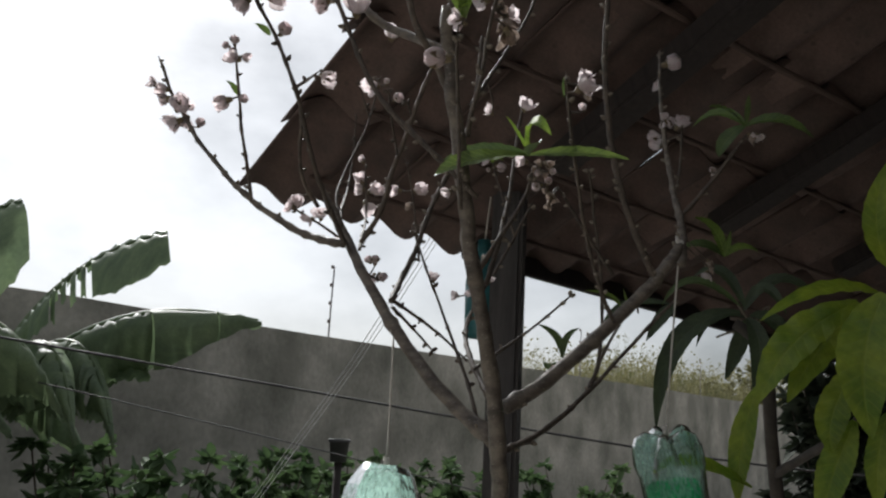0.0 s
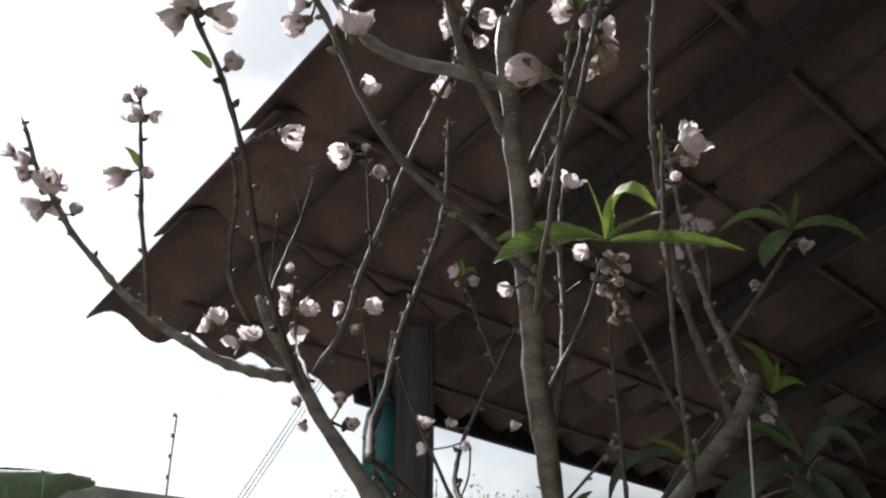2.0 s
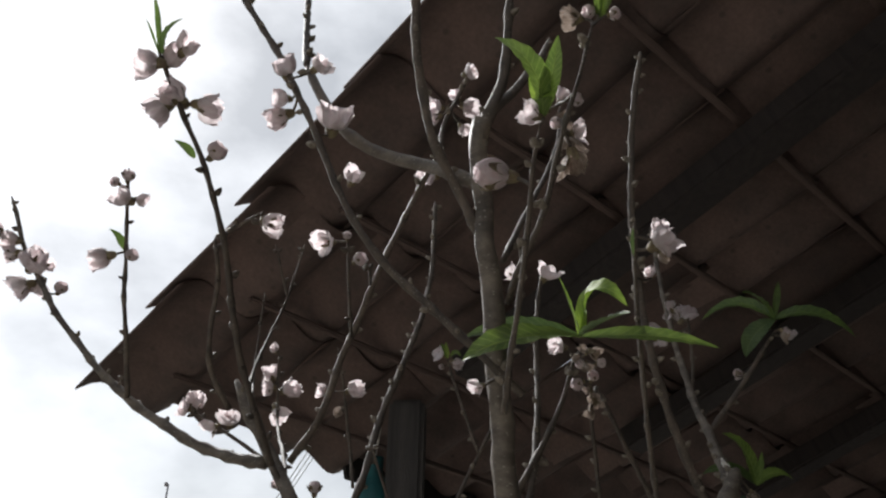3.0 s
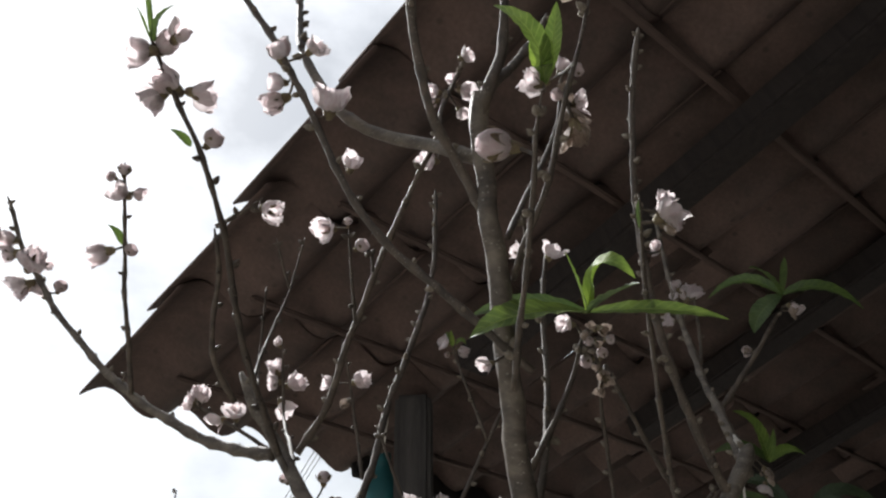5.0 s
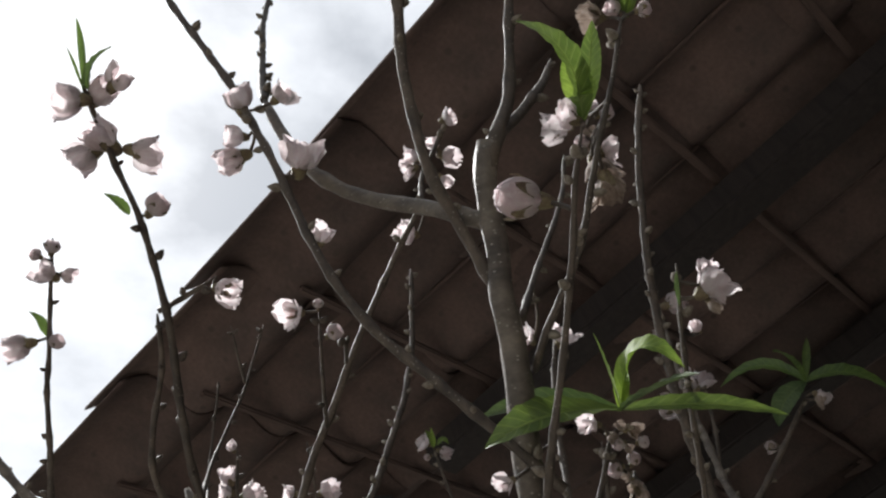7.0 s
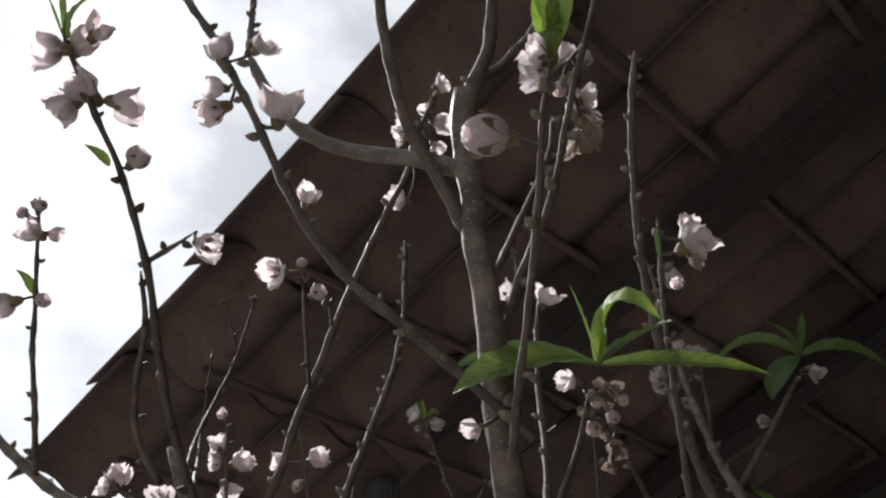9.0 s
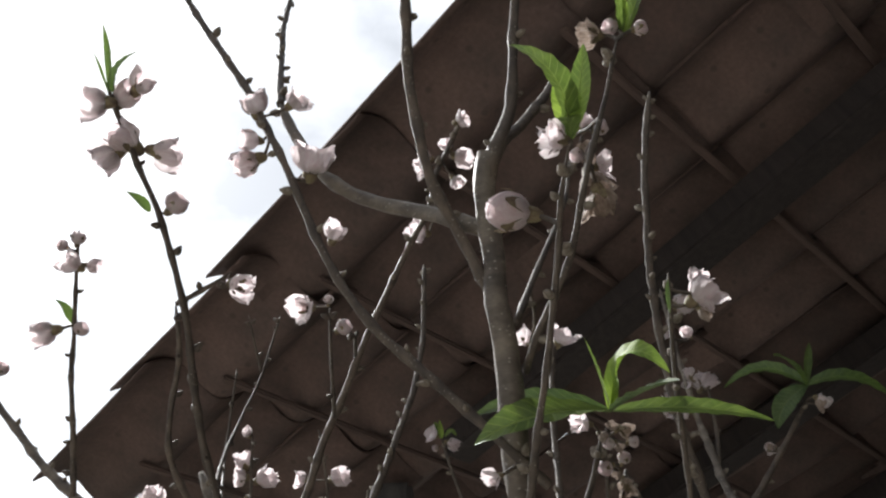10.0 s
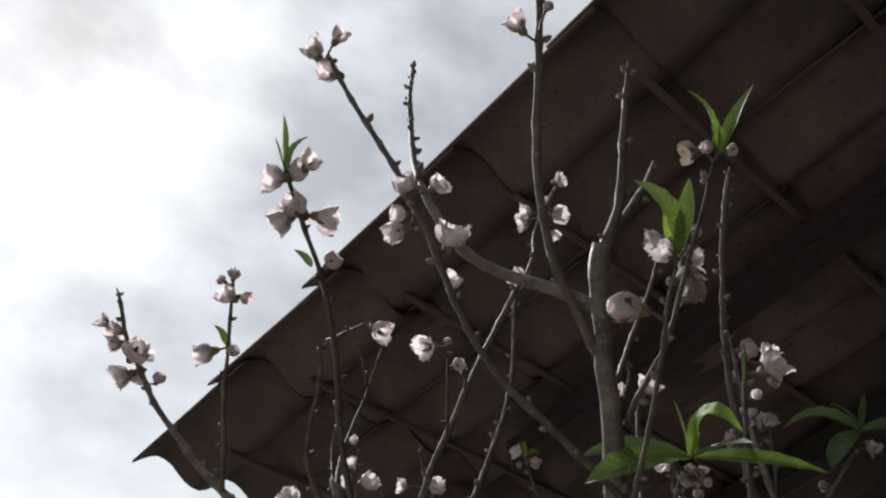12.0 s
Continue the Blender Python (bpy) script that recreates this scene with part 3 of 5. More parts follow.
def shrub(at, height, spread, seed, leaf_len, mat=None, label="leafy green garden shrub growing before the wall", stems=18, per=44):
    """A garden plant: several stems and a ragged crown of broad leaves."""
    r = random.Random(seed)
    plant = thing("shrub", label, "shrub", "garden shrubs", at=at)
    verts, faces = [], []
    for s in range(stems):
        a = r.uniform(0, 6.28)
        top = Vector((math.cos(a) * spread * r.uniform(0.3, 1), math.sin(a) * spread * r.uniform(0.3, 1), height * r.uniform(0.6, 1.0)))
        line = smooth_line([Vector((0, 0, -0.02)), top * 0.5 + Vector((0, 0, height * 0.12)), top], 0.12)
        v, f = tube(line, [0.010 - 0.007 * i / len(line) for i in range(len(line))], 5)
        child("stem", mesh_of("stem", v, f, TWIG), plant)
        for j in range(per):
            p = line[r.randrange(len(line) // 3, len(line))]
            d = Vector((r.uniform(-1, 1), r.uniform(-1, 1), r.uniform(-0.5, 0.8))).normalized() * leaf_len * r.uniform(0.5, 1.1)
            e = d.cross(Vector((0, 0, 1))).normalized() * d.length * 0.27
            sag = Vector((0, 0, -0.25 * d.length))
            k = len(verts)
            verts += [p, p + d * 0.35 + e, p + d * 0.7 + e * 0.75 + sag * 0.4, p + d + sag, p + d * 0.7 - e * 0.75 + sag * 0.4, p + d * 0.35 - e, p + d * 0.5 + sag * 0.3 - Vector((0, 0, 0.02))]
            faces += [(k, k + 1, k + 6), (k + 1, k + 2, k + 6), (k + 2, k + 3, k + 6), (k + 3, k + 4, k + 6), (k + 4, k + 5, k + 6), (k + 5, k, k + 6)]
    child("foliage", mesh_of("foliage", verts, faces, mat or LEAF_SHRUB), plant)
    return plant


for i, (x, y, h) in enumerate([(1.5, 3.0, 1.36), (2.0, 3.2, 1.34), (2.45, 3.3, 1.32), (2.9, 3.1, 1.30), (3.3, 3.4, 1.30), (3.0, 2.6, 1.16), (3.8, 3.3, 1.28), (4.3, 2.9, 1.2), (4.9, 3.3, 1.22), (5.6, 2.9, 1.24), (2.3, 2.6, 1.12)]):
    shrub((x, y, 0), h, 0.42, 60 + i, 0.095, None, "leafy green garden shrub growing before the wall", 24, 110)

shrub((4.15, 0.78, 0), 1.95, 0.36, 90, 0.11, LEAF_EAVE_SHADE, "tall dense bush beside the eave's far end, leaves coloured for shade", 80, 150)
shrub((4.05, 0.25, 0), 1.78, 0.50, 91, 0.13, LEAF_EAVE_SHADE, "tall dense bush under the eave's far end, leaves coloured for shade", 60, 130)
for x, y, h, w in ((20.3, 6.0, 3.20, 0.6), (19.1, 6.5, 2.85, 0.7), (21.6, 5.9, 3.05, 0.6)):
    shrub((x, y, 0), h, w, int(x * 10), 0.22, DRYGRASS, "olive-green scrub growing behind the wall", 26, 90)
pot = thing("plastic_pot", "black plastic pot on a stake among the shrubs", "plant pot", at=(2.945, 2.71, 0))
child("stake", mesh_of("stake", *tube([Vector((0, 0, -0.02)), Vector((0, 0, 1.30))], [0.02, 0.018], 8), TIMBER), pot)
child("pot", lathe("pot", [(0.0, 1.29, 0), (0.036, 1.29, 0), (0.044, 1.375, 0), (0.050, 1.375, 0), (0.050, 1.39, 0), (0.042, 1.39, 0), (0.034, 1.31, 0), (0.0, 1.31, 0)], 16, BLACKPOT), pot)

# cables and lines across the garden
wire("cable", "thin black cable strung across the garden", [(0.2, 3.6, 1.85), (1.34, 2.678, 1.682), (2.199, 2.04, 1.559), (2.658, 1.596, 1.483), (3.194, 0.823, 1.391), (3.5, -0.6, 1.36)], 0.0042, CABLE)
wire("cable", "thin black cable strung low across the garden", [(0.9, 3.9, 1.75), (1.634, 2.981, 1.561), (2.353, 2.164, 1.357), (2.653, 1.773, 1.257), (3.3, 0.7, 1.05), (3.6, -0.6, 1.0)], 0.0025, CABLE)
for k in range(3):
    o = Vector((0.050 * k, 0.028 * k, 0.0))
    wire("nylon_line", "pale nylon line running from the eave to the ground", [Vector((1.985, 1.50, 2.055)) + o, Vector((1.920, 1.746, 1.655)) + o * 0.9, Vector((1.849, 2.022, 1.260)) + o * 0.8, Vector((1.62, 2.90, 0.0)) + o * 0.6], 0.0013, NYLON, category="line")
teal = thing("teal_bottle", "teal plastic bottle hanging beside the porch post", "bottle", at=(1.905, 1.272, 1.715))
teal.scale = (1.15, 1.15, 1.15)
child("body", lathe("body", [(0.0, 0.0, 0), (0.030, 0.0, 0), (0.040, 0.012, 0), (0.042, 0.13, 0), (0.036, 0.165, 0), (0.016, 0.20, 0), (0.013, 0.225, 0), (0.0, 0.226, 0)], 18, TEAL), teal)
child("cap", lathe("cap", [(0.0165, 0.205, 0), (0.0165, 0.232, 0), (0.0, 0.233, 0)], 14, TEAL), teal)
child("cord", mesh_of("cord", *tube([Vector((0, 0, 0.23)), Vector((-0.01, -0.03, 0.42)), Vector((-0.03, -0.06, 0.60))], [0.002] * 3, 5), CORD), teal)

# ---- the peach tree ----
tree = thing("peach_tree", "young peach tree, bare grey branches with pale pink blossoms", "tree", at=(0, 0, 0))
bud_me = lathe("bud", [(0.0, 0.0, 0), (0.30, 0.12, 0), (0.36, 0.40, 0), (0.24, 0.75, 0), (0.06, 1.0, 0), (0.0, 1.02, 0)], 7, BUDSCALE)
bud_count = [0]
wood = []


def branch(name, r0, r1, buds, points):
    """One limb or shoot: a tapering, slightly crooked tube with swollen nodes, and its dormant buds."""
    line = smooth_line(points, 0.008 if r0 < 0.008 else 0.011)
    seed = len(tree.children) * 1.37
    length = sum((b - a).length for a, b in zip(line, line[1:]))
    for i, q in enumerate(line[1:-1], 1):
        q += noise.noise_vector((q.x * 28 + seed, q.y * 28, q.z * 28)) * min(0.0016, r0 * 0.35)
    run, radii, nodes, nxt = 0.0, [], [], 0.012
    gap = 0.025 / buds if buds else 9
    for i, q in enumerate(line):
        u = run / length
        r = r0 + (r1 - r0) * u ** 0.85
        if buds and run > nxt and i < len(line) - 1:
            nodes.append(i)
            nxt = run + gap * rnd.uniform(0.6, 1.4)
            r *= 1.28
        radii.append(r)
        if i + 1 < len(line):
            run += (line[i + 1] - q).length
    if name not in ("cut_limb", "trunk"):
        radii[-1] *= 0.4
        radii[-2] *= 0.8
    wood.extend(line)
    tips = [len(line) - 2] * 2 if buds else []
    v, f = tube(line, radii, 12 if r0 > 0.005 else 8, 0.20, seed)
    for i in nodes + tips:
        tan = (line[i + 1] - line[i - 1]).normalized()
        out = Vector((rnd.uniform(-1, 1), rnd.uniform(-1, 1), rnd.uniform(-1, 1)))
        out = (out - tan * out.dot(tan)).normalized()
        m = aim(line[i] + out * radii[i] * 0.7, out + tan * rnd.uniform(0.2, 0.9), rnd.uniform(0.0042, 0.0080))
        bud_count[0] += 1
        if bud_count[0] <= 290:
            child("bud", bud_me, tree, m)
        else:                                    # the rest are knobs of the shoot itself
            k = len(v)
            v += [m @ w.co for w in bud_me.vertices]
            f += [tuple(k + j for j in p.vertices) for p in bud_me.polygons]
    child(name, mesh_of(name, v, f, BARK if r0 > 0.004 else TWIG), tree)


def petal_mesh(openness, seed, wilted):
    """A clawed, round, ruffled petal of a unit flower: base at the origin, z along the flower's axis."""
    r = random.Random(seed * 17 + int(openness * 100))
    n, cols = 9, 8
    verts, faces = [], []
    th0, th1 = math.radians(56 + 4 * openness), math.radians(-54 + 92 * openness)
    curl = math.radians(r.uniform(0, 50)) * min(1.0, openness * 4)
    half = (0.40 if openness > 0.1 else 0.46) - 0.05 * min(1.0, openness * 2)
    lean = r.uniform(-0.08, 0.08)
    x, z, line = 0.07, 0.02, []
    for i in range(n + 1):
        u = i / n
        line.append((x, z))
        th = th0 + (th1 - th0) * u ** 0.85 + curl * max(0.0, u - 0.62) / 0.38
        x += math.sin(th) * 0.66 / n
        z += math.cos(th) * 0.66 / n
    for i in range(n + 1):
        u = i / n
        px, pz = line[i]
        claw = min(1.0, u / 0.42)
        w = half * (0.24 + 0.76 * claw * claw * (3 - 2 * claw)) * math.sqrt(max(0.0, 1 - abs((u - 0.55) / 0.465) ** (5.5 if openness > 0.1 else 2.6)))
        for j in range(cols + 1):
            s = (j / cols - 0.5) * 2
            y = s * w
            wrap = 0.36 * y * y / max(0.16, px) * (1.0 - 0.45 * openness)
            edge = max(abs(s) ** 2, u) * u
            ruffle = (0.16 if wilted else 0.04 + 0.13 * min(1.0, openness * 3)) * noise.noise((u * 3.6 + seed * 5.1, s * 3.6, seed * 1.9)) * edge
            rag = 1 + (0.14 if wilted else 0.03 + 0.06 * min(1.0, openness * 3)) * noise.noise((s * 4.2, seed * 7.7, u * 2)) * u
            if openness <= 0.35:
                swell = 1.42 - 1.0 * max(0.0, openness - 0.1)
                turn, rad = y / max(px, 0.12) * 0.8, px * (swell + 0.09 * s)
                verts.append((rad * math.cos(turn) + ruffle * (0.5 if openness <= 0.1 else 1.0), rad * math.sin(turn), pz * rag))
                continue
            verts.append((px - wrap + ruffle, y * rag + lean * u * u, pz * rag + ruffle * 0.4))
    for i in range(n):
        for j in range(cols):
            a = i * (cols + 1) + j
            faces.append((a, a + 1, a + cols + 2, a + cols + 1))
    return mesh_of("petal", verts, faces, WILTED if wilted else PETAL)


def calyx_mesh(stamens, g):
    """A deep brown cup and five blunt sepals; with a tuft of stamens when the flower is open."""
    verts, faces = [], []
    prof = [(0.045, -0.17), (0.085, -0.15), (0.125, -0.08), (0.145, 0.0), (0.155, 0.08)]
    for rr, z in prof:
        for k in range(10):
            a = 2 * math.pi * k / 10
            verts.append((rr * math.cos(a), rr * math.sin(a), z))
    for i in range(len(prof) - 1):
        for k in range(10):
            j = (k + 1) % 10
            faces.append((i * 10 + k, i * 10 + j, i * 10 + 10 + j, i * 10 + 10 + k))
    for s in range(5):
        a = 2 * math.pi * (s + 0.5) / 5
        c, d = Vector((math.cos(a), math.sin(a), 0)), Vector((-math.sin(a), math.cos(a), 0))
        k = len(verts)
        verts += [c * 0.155 + d * 0.088 + Vector((0, 0, 0.07)), c * 0.155 - d * 0.088 + Vector((0, 0, 0.07)), c * 0.232 * g - d * 0.112 * g + Vector((0, 0, 0.17)), c * 0.232 * g + d * 0.112 * g + Vector((0, 0, 0.17)),
                  c * (0.300 + 0.015 * (s % 3)) * g - d * 0.075 * g + Vector((0, 0, 0.29 * g)), c * (0.300 + 0.015 * (s % 3)) * g + d * 0.075 * g + Vector((0, 0, 0.29 * g)),
                  c * (0.318 + 0.02 * (s % 2)) * g - d * 0.03 + Vector((0, 0, 0.37 * g)), c * (0.318 + 0.02 * (s % 2)) * g + d * 0.03 + Vector((0, 0, 0.37 * g))]
        faces += [(k, k + 1, k + 2, k + 3), (k + 3, k + 2, k + 4, k + 5), (k + 5, k + 4, k + 6, k + 7)]
    me_faces = len(faces)
    if stamens:
        for s in range(14):
            a, t = 2.4 * s, 0.08 + 0.09 * (s % 3)
            b = Vector((math.cos(a) * 0.04, math.sin(a) * 0.04, 0.05))
            e = Vector((math.cos(a) * t, math.sin(a) * t, 0.42 + 0.05 * (s % 4)))
            w = Vector((-math.sin(a), math.cos(a), 0)) * 0.007
            k = len(verts)
            verts += [b - w, b + w, e + w, e - w, e - w * 3, e + w * 3, e + w * 3 + Vector((0, 0, 0.035)), e - w * 3 + Vector((0, 0, 0.035))]
            faces += [(k, k + 1, k + 2, k + 3), (k + 4, k + 5, k + 6, k + 7)]
    me = mesh_of("blossom", verts, faces, CALYX)
    me.materials.append(STAMEN)
    for i, p in enumerate(me.polygons):
        p.material_index = 1 if i >= me_faces else 0
    return me


calyx_bud, calyx_shut, calyx_open = calyx_mesh(False, 1.14), calyx_mesh(False, 0.84), calyx_mesh(True, 0.84)
petal_cache = {}


def blossom(base, axis, size, openness, wilted):
    """One peach blossom: cup and sepals with petals of its own, and a stalk to the nearest wood."""
    level = round((openness + (0.25 if size < 0.0215 and 0.2 <= openness <= 0.5 and not wilted else 0.0)) * 10) / 10
    spin = rnd.uniform(0, 6.28)
    axis = Vector(axis).normalized()
    base = Vector(base)
    fl = child("blossom", calyx_open if level >= 0.8 else calyx_bud if level <= 0.1 else calyx_shut, tree, aim(base, axis, size * 1.09, spin) @ Matrix.Diagonal((0.95, 0.95, 1.18, 1) if level <= 0.1 and size > 0.02 else (1, 1, 1, 1)), "wilting brownish pink peach blossom" if wilted else "")
    foot = base - axis * size * 0.15
    near = min(wood, key=lambda q: (q - foot).length_squared)
    if 0.002 < (near - foot).length < 0.05:
        bend = foot.lerp(near, 0.5) - axis * (near - foot).length * 0.08
        l = smooth_line([base - axis * size * 0.10, bend, near], 0.003)
        child("stalk", mesh_of("stalk", *tube(l, [max(0.0009, size * 0.045)] * len(l), 6, 0.2), TWIG), tree)
    bud = level <= 0.1
    for k in range(3 if wilted else 5 if bud or rnd.random() < 0.7 else 4):
        key = (level, (k + int(spin * 10)) % 6, wilted)
        if key not in petal_cache:
            petal_cache[key] = petal_mesh(level, key[1] + 1, wilted)
        tilt = rnd.uniform(-0.05, 0.05) if bud else rnd.uniform(-0.10, 0.14) if level <= 0.3 else rnd.uniform(-0.30, 0.20 + 0.3 * wilted)
        m = Matrix.Rotation(2 * math.pi * k / 5 + rnd.uniform(-0.2, 0.2), 4, "Z") @ Matrix.Rotation(tilt, 4, "Y")
        sc = rnd.uniform(0.95, 1.03) if bud else rnd.uniform(0.72, 1.12)
        child("petal", petal_cache[key], fl, m @ Matrix.Diagonal((sc, sc * rnd.uniform(0.85, 1.1), sc, 1)))


# lit, mid, deep and dark pick how much shade the leaf colour holds
LEAF_KIND = {"lit": LEAF_LIT, "young": LEAF_YOUNG, "mid": LEAF_HALF_LIT, "deep": LEAF_SHADED, "bright": LEAF_BROAD, "dark": LEAF_SAPLING_SHADE}


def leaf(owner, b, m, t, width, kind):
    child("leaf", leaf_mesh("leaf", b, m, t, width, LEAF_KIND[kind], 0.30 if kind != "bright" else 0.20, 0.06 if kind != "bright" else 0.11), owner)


sapling = thing("broadleaf_sapling", "broad-leaved sapling with bright green drooping leaves", "sapling", at=(0, 0, 0))
# trunk and limbs
branch("trunk", 0.0139, 0.0072, 0.0, [(1.173, 0.702, 0.769), (0.916, 0.560, 1.181), (0.783, 0.489, 1.385), (0.726, 0.460, 1.472), (0.702, 0.452, 1.530), (0.672, 0.447, 1.588), (0.653, 0.445, 1.626), (0.645, 0.444, 1.646)])
branch("cut_limb", 0.0078, 0.0056, 0.0, [(0.653, 0.445, 1.626), (0.645, 0.444, 1.646), (0.636, 0.443, 1.665), (0.628, 0.441, 1.685), (0.621, 0.440, 1.705), (0.613, 0.438, 1.724), (0.605, 0.436, 1.744), (0.596, 0.435, 1.764), (0.588, 0.435, 1.783), (0.585, 0.433, 1.805), (0.580, 0.433, 1.820), (0.575, 0.432, 1.835), (0.571, 0.431, 1.848), (0.568, 0.429, 1.862)])
branch("limb", 0.0083, 0.0050, 0.2, [(0.734, 0.467, 1.479), (0.734, 0.523, 1.517), (0.733, 0.572, 1.561), (0.735, 0.618, 1.610), (0.738, 0.661, 1.661), (0.739, 0.699, 1.715), (0.727, 0.728, 1.771)])
branch("limb", 0.0076, 0.0066, 0.2, [(0.742, 0.464, 1.514), (0.774, 0.444, 1.537), (0.805, 0.426, 1.564), (0.832, 0.407, 1.594), (0.856, 0.386, 1.625), (0.879, 0.364, 1.658), (0.903, 0.349, 1.692), (0.911, 0.345, 1.704)])
branch("limb", 0.0045, 0.0036, 0.2, [(0.580, 0.433, 1.820), (0.583, 0.457, 1.837), (0.588, 0.480, 1.851), (0.590, 0.502, 1.863), (0.590, 0.523, 1.876), (0.588, 0.541, 1.893), (0.588, 0.557, 1.915), (0.587, 0.570, 1.939), (0.586, 0.582, 1.964)])
# shoots
branch("branch", 0.0028, 0.0019, 2.2, [(0.586, 0.582, 1.964), (0.617, 0.609, 2.018), (0.641, 0.630, 2.076), (0.663, 0.648, 2.136), (0.685, 0.661, 2.197)])
branch("branch", 0.0025, 0.0021, 1.2, [(0.618, 0.423, 1.697), (0.594, 0.478, 1.756), (0.585, 0.499, 1.777), (0.576, 0.516, 1.802), (0.569, 0.529, 1.829), (0.563, 0.541, 1.858), (0.558, 0.552, 1.887), (0.553, 0.564, 1.915), (0.549, 0.578, 1.943), (0.545, 0.593, 1.970), (0.542, 0.609, 1.997), (0.539, 0.625, 2.024), (0.536, 0.640, 2.052), (0.534, 0.653, 2.080)])
branch("branch", 0.0030, 0.0028, 0.8, [(0.588, 0.435, 1.783), (0.575, 0.449, 1.821), (0.559, 0.457, 1.847), (0.549, 0.461, 1.878), (0.540, 0.462, 1.910), (0.533, 0.460, 1.943), (0.524, 0.456, 1.973), (0.516, 0.453, 2.004), (0.508, 0.449, 2.035), (0.483, 0.438, 2.110), (0.458, 0.426, 2.185)])
branch("branch", 0.0040, 0.0021, 0.8, [(0.572, 0.430, 1.848), (0.569, 0.424, 1.864), (0.578, 0.418, 1.896), (0.577, 0.414, 1.925), (0.575, 0.411, 1.954), (0.572, 0.408, 1.984), (0.570, 0.404, 2.013)])
branch("branch", 0.0040, 0.0023, 0.5, [(0.572, 0.430, 1.848), (0.569, 0.424, 1.864), (0.600, 0.421, 1.899), (0.616, 0.415, 1.923), (0.632, 0.410, 1.948), (0.645, 0.407, 1.975)])
branch("branch", 0.0021, 0.0014, 0.8, [(0.620, 0.436, 1.787), (0.643, 0.435, 1.819), (0.665, 0.431, 1.851), (0.685, 0.427, 1.884), (0.703, 0.423, 1.918), (0.717, 0.423, 1.954)])
branch("branch", 0.0020, 0.0011, 1.0, [(0.607, 0.428, 1.752), (0.592, 0.416, 1.763), (0.579, 0.402, 1.775), (0.568, 0.389, 1.790), (0.558, 0.379, 1.808), (0.552, 0.371, 1.828), (0.549, 0.363, 1.849), (0.548, 0.356, 1.870), (0.548, 0.350, 1.892)])
branch("branch", 0.0019, 0.0011, 1.2, [(0.602, 0.429, 1.683), (0.588, 0.421, 1.696), (0.574, 0.413, 1.709), (0.561, 0.405, 1.723), (0.548, 0.397, 1.737), (0.535, 0.389, 1.752), (0.523, 0.382, 1.767), (0.512, 0.376, 1.783), (0.502, 0.368, 1.800)])
branch("branch", 0.0025, 0.0015, 1.4, [(0.670, 0.444, 1.626), (0.680, 0.441, 1.660), (0.695, 0.443, 1.693), (0.711, 0.447, 1.726), (0.724, 0.452, 1.760), (0.733, 0.453, 1.796), (0.734, 0.448, 1.833)])
branch("branch", 0.0025, 0.0015, 0.8, [(0.678, 0.459, 1.642), (0.678, 0.445, 1.661), (0.688, 0.437, 1.682), (0.700, 0.432, 1.703), (0.709, 0.426, 1.725), (0.706, 0.418, 1.747)])
branch("branch", 0.0027, 0.0015, 1.0, [(0.938, 0.471, 1.540), (0.984, 0.480, 1.579), (1.005, 0.486, 1.625), (1.006, 0.488, 1.676), (0.992, 0.487, 1.727), (0.966, 0.482, 1.777), (0.933, 0.473, 1.821)])
branch("branch", 0.0023, 0.0013, 0.8, [(0.845, 0.397, 1.662), (0.827, 0.402, 1.678), (0.810, 0.406, 1.693), (0.792, 0.410, 1.709), (0.775, 0.414, 1.725), (0.757, 0.417, 1.740)])
branch("branch", 0.0035, 0.0025, 1.8, [(0.883, 0.359, 1.651), (0.856, 0.378, 1.713), (0.835, 0.390, 1.780), (0.820, 0.394, 1.849), (0.809, 0.392, 1.921), (0.803, 0.384, 1.992), (0.799, 0.370, 2.063)])
branch("branch", 0.0022, 0.0012, 1.0, [(0.837, 0.391, 1.610), (0.796, 0.385, 1.633), (0.762, 0.381, 1.664), (0.734, 0.377, 1.701), (0.709, 0.372, 1.740), (0.685, 0.367, 1.780), (0.660, 0.359, 1.819)])
branch("branch", 0.0050, 0.0016, 1.5, [(0.930, 0.352, 1.685), (0.973, 0.367, 1.730), (0.997, 0.385, 1.781), (1.008, 0.399, 1.836), (1.015, 0.409, 1.893), (1.023, 0.416, 1.950), (1.039, 0.423, 2.004)])
branch("branch", 0.0028, 0.0019, 1.0, [(0.989, 0.375, 1.756), (1.006, 0.354, 1.789), (1.019, 0.332, 1.823), (1.027, 0.309, 1.858)])
branch("branch", 0.0020, 0.0012, 1.0, [(1.026, 0.395, 1.802), (1.028, 0.390, 1.836), (1.040, 0.392, 1.897)])
branch("branch", 0.0038, 0.0019, 0.5, [(0.738, 0.460, 1.473), (0.802, 0.467, 1.485), (0.864, 0.471, 1.505), (0.920, 0.470, 1.532), (0.966, 0.459, 1.567), (0.999, 0.434, 1.610), (1.016, 0.390, 1.662)])
branch("branch", 0.0022, 0.0013, 0.5, [(0.938, 0.471, 1.540), (0.936, 0.447, 1.591), (0.934, 0.416, 1.638), (0.931, 0.377, 1.679)])
branch("branch", 0.0020, 0.0011, 0.8, [(0.744, 0.504, 1.552), (0.793, 0.495, 1.581), (0.837, 0.479, 1.613), (0.876, 0.458, 1.650)])
branch("branch", 0.0031, 0.0017, 0.8, [(0.745, 0.487, 1.526), (0.787, 0.538, 1.567), (0.840, 0.583, 1.600), (0.897, 0.617, 1.631), (0.948, 0.633, 1.670), (0.986, 0.626, 1.725), (1.001, 0.591, 1.802)])
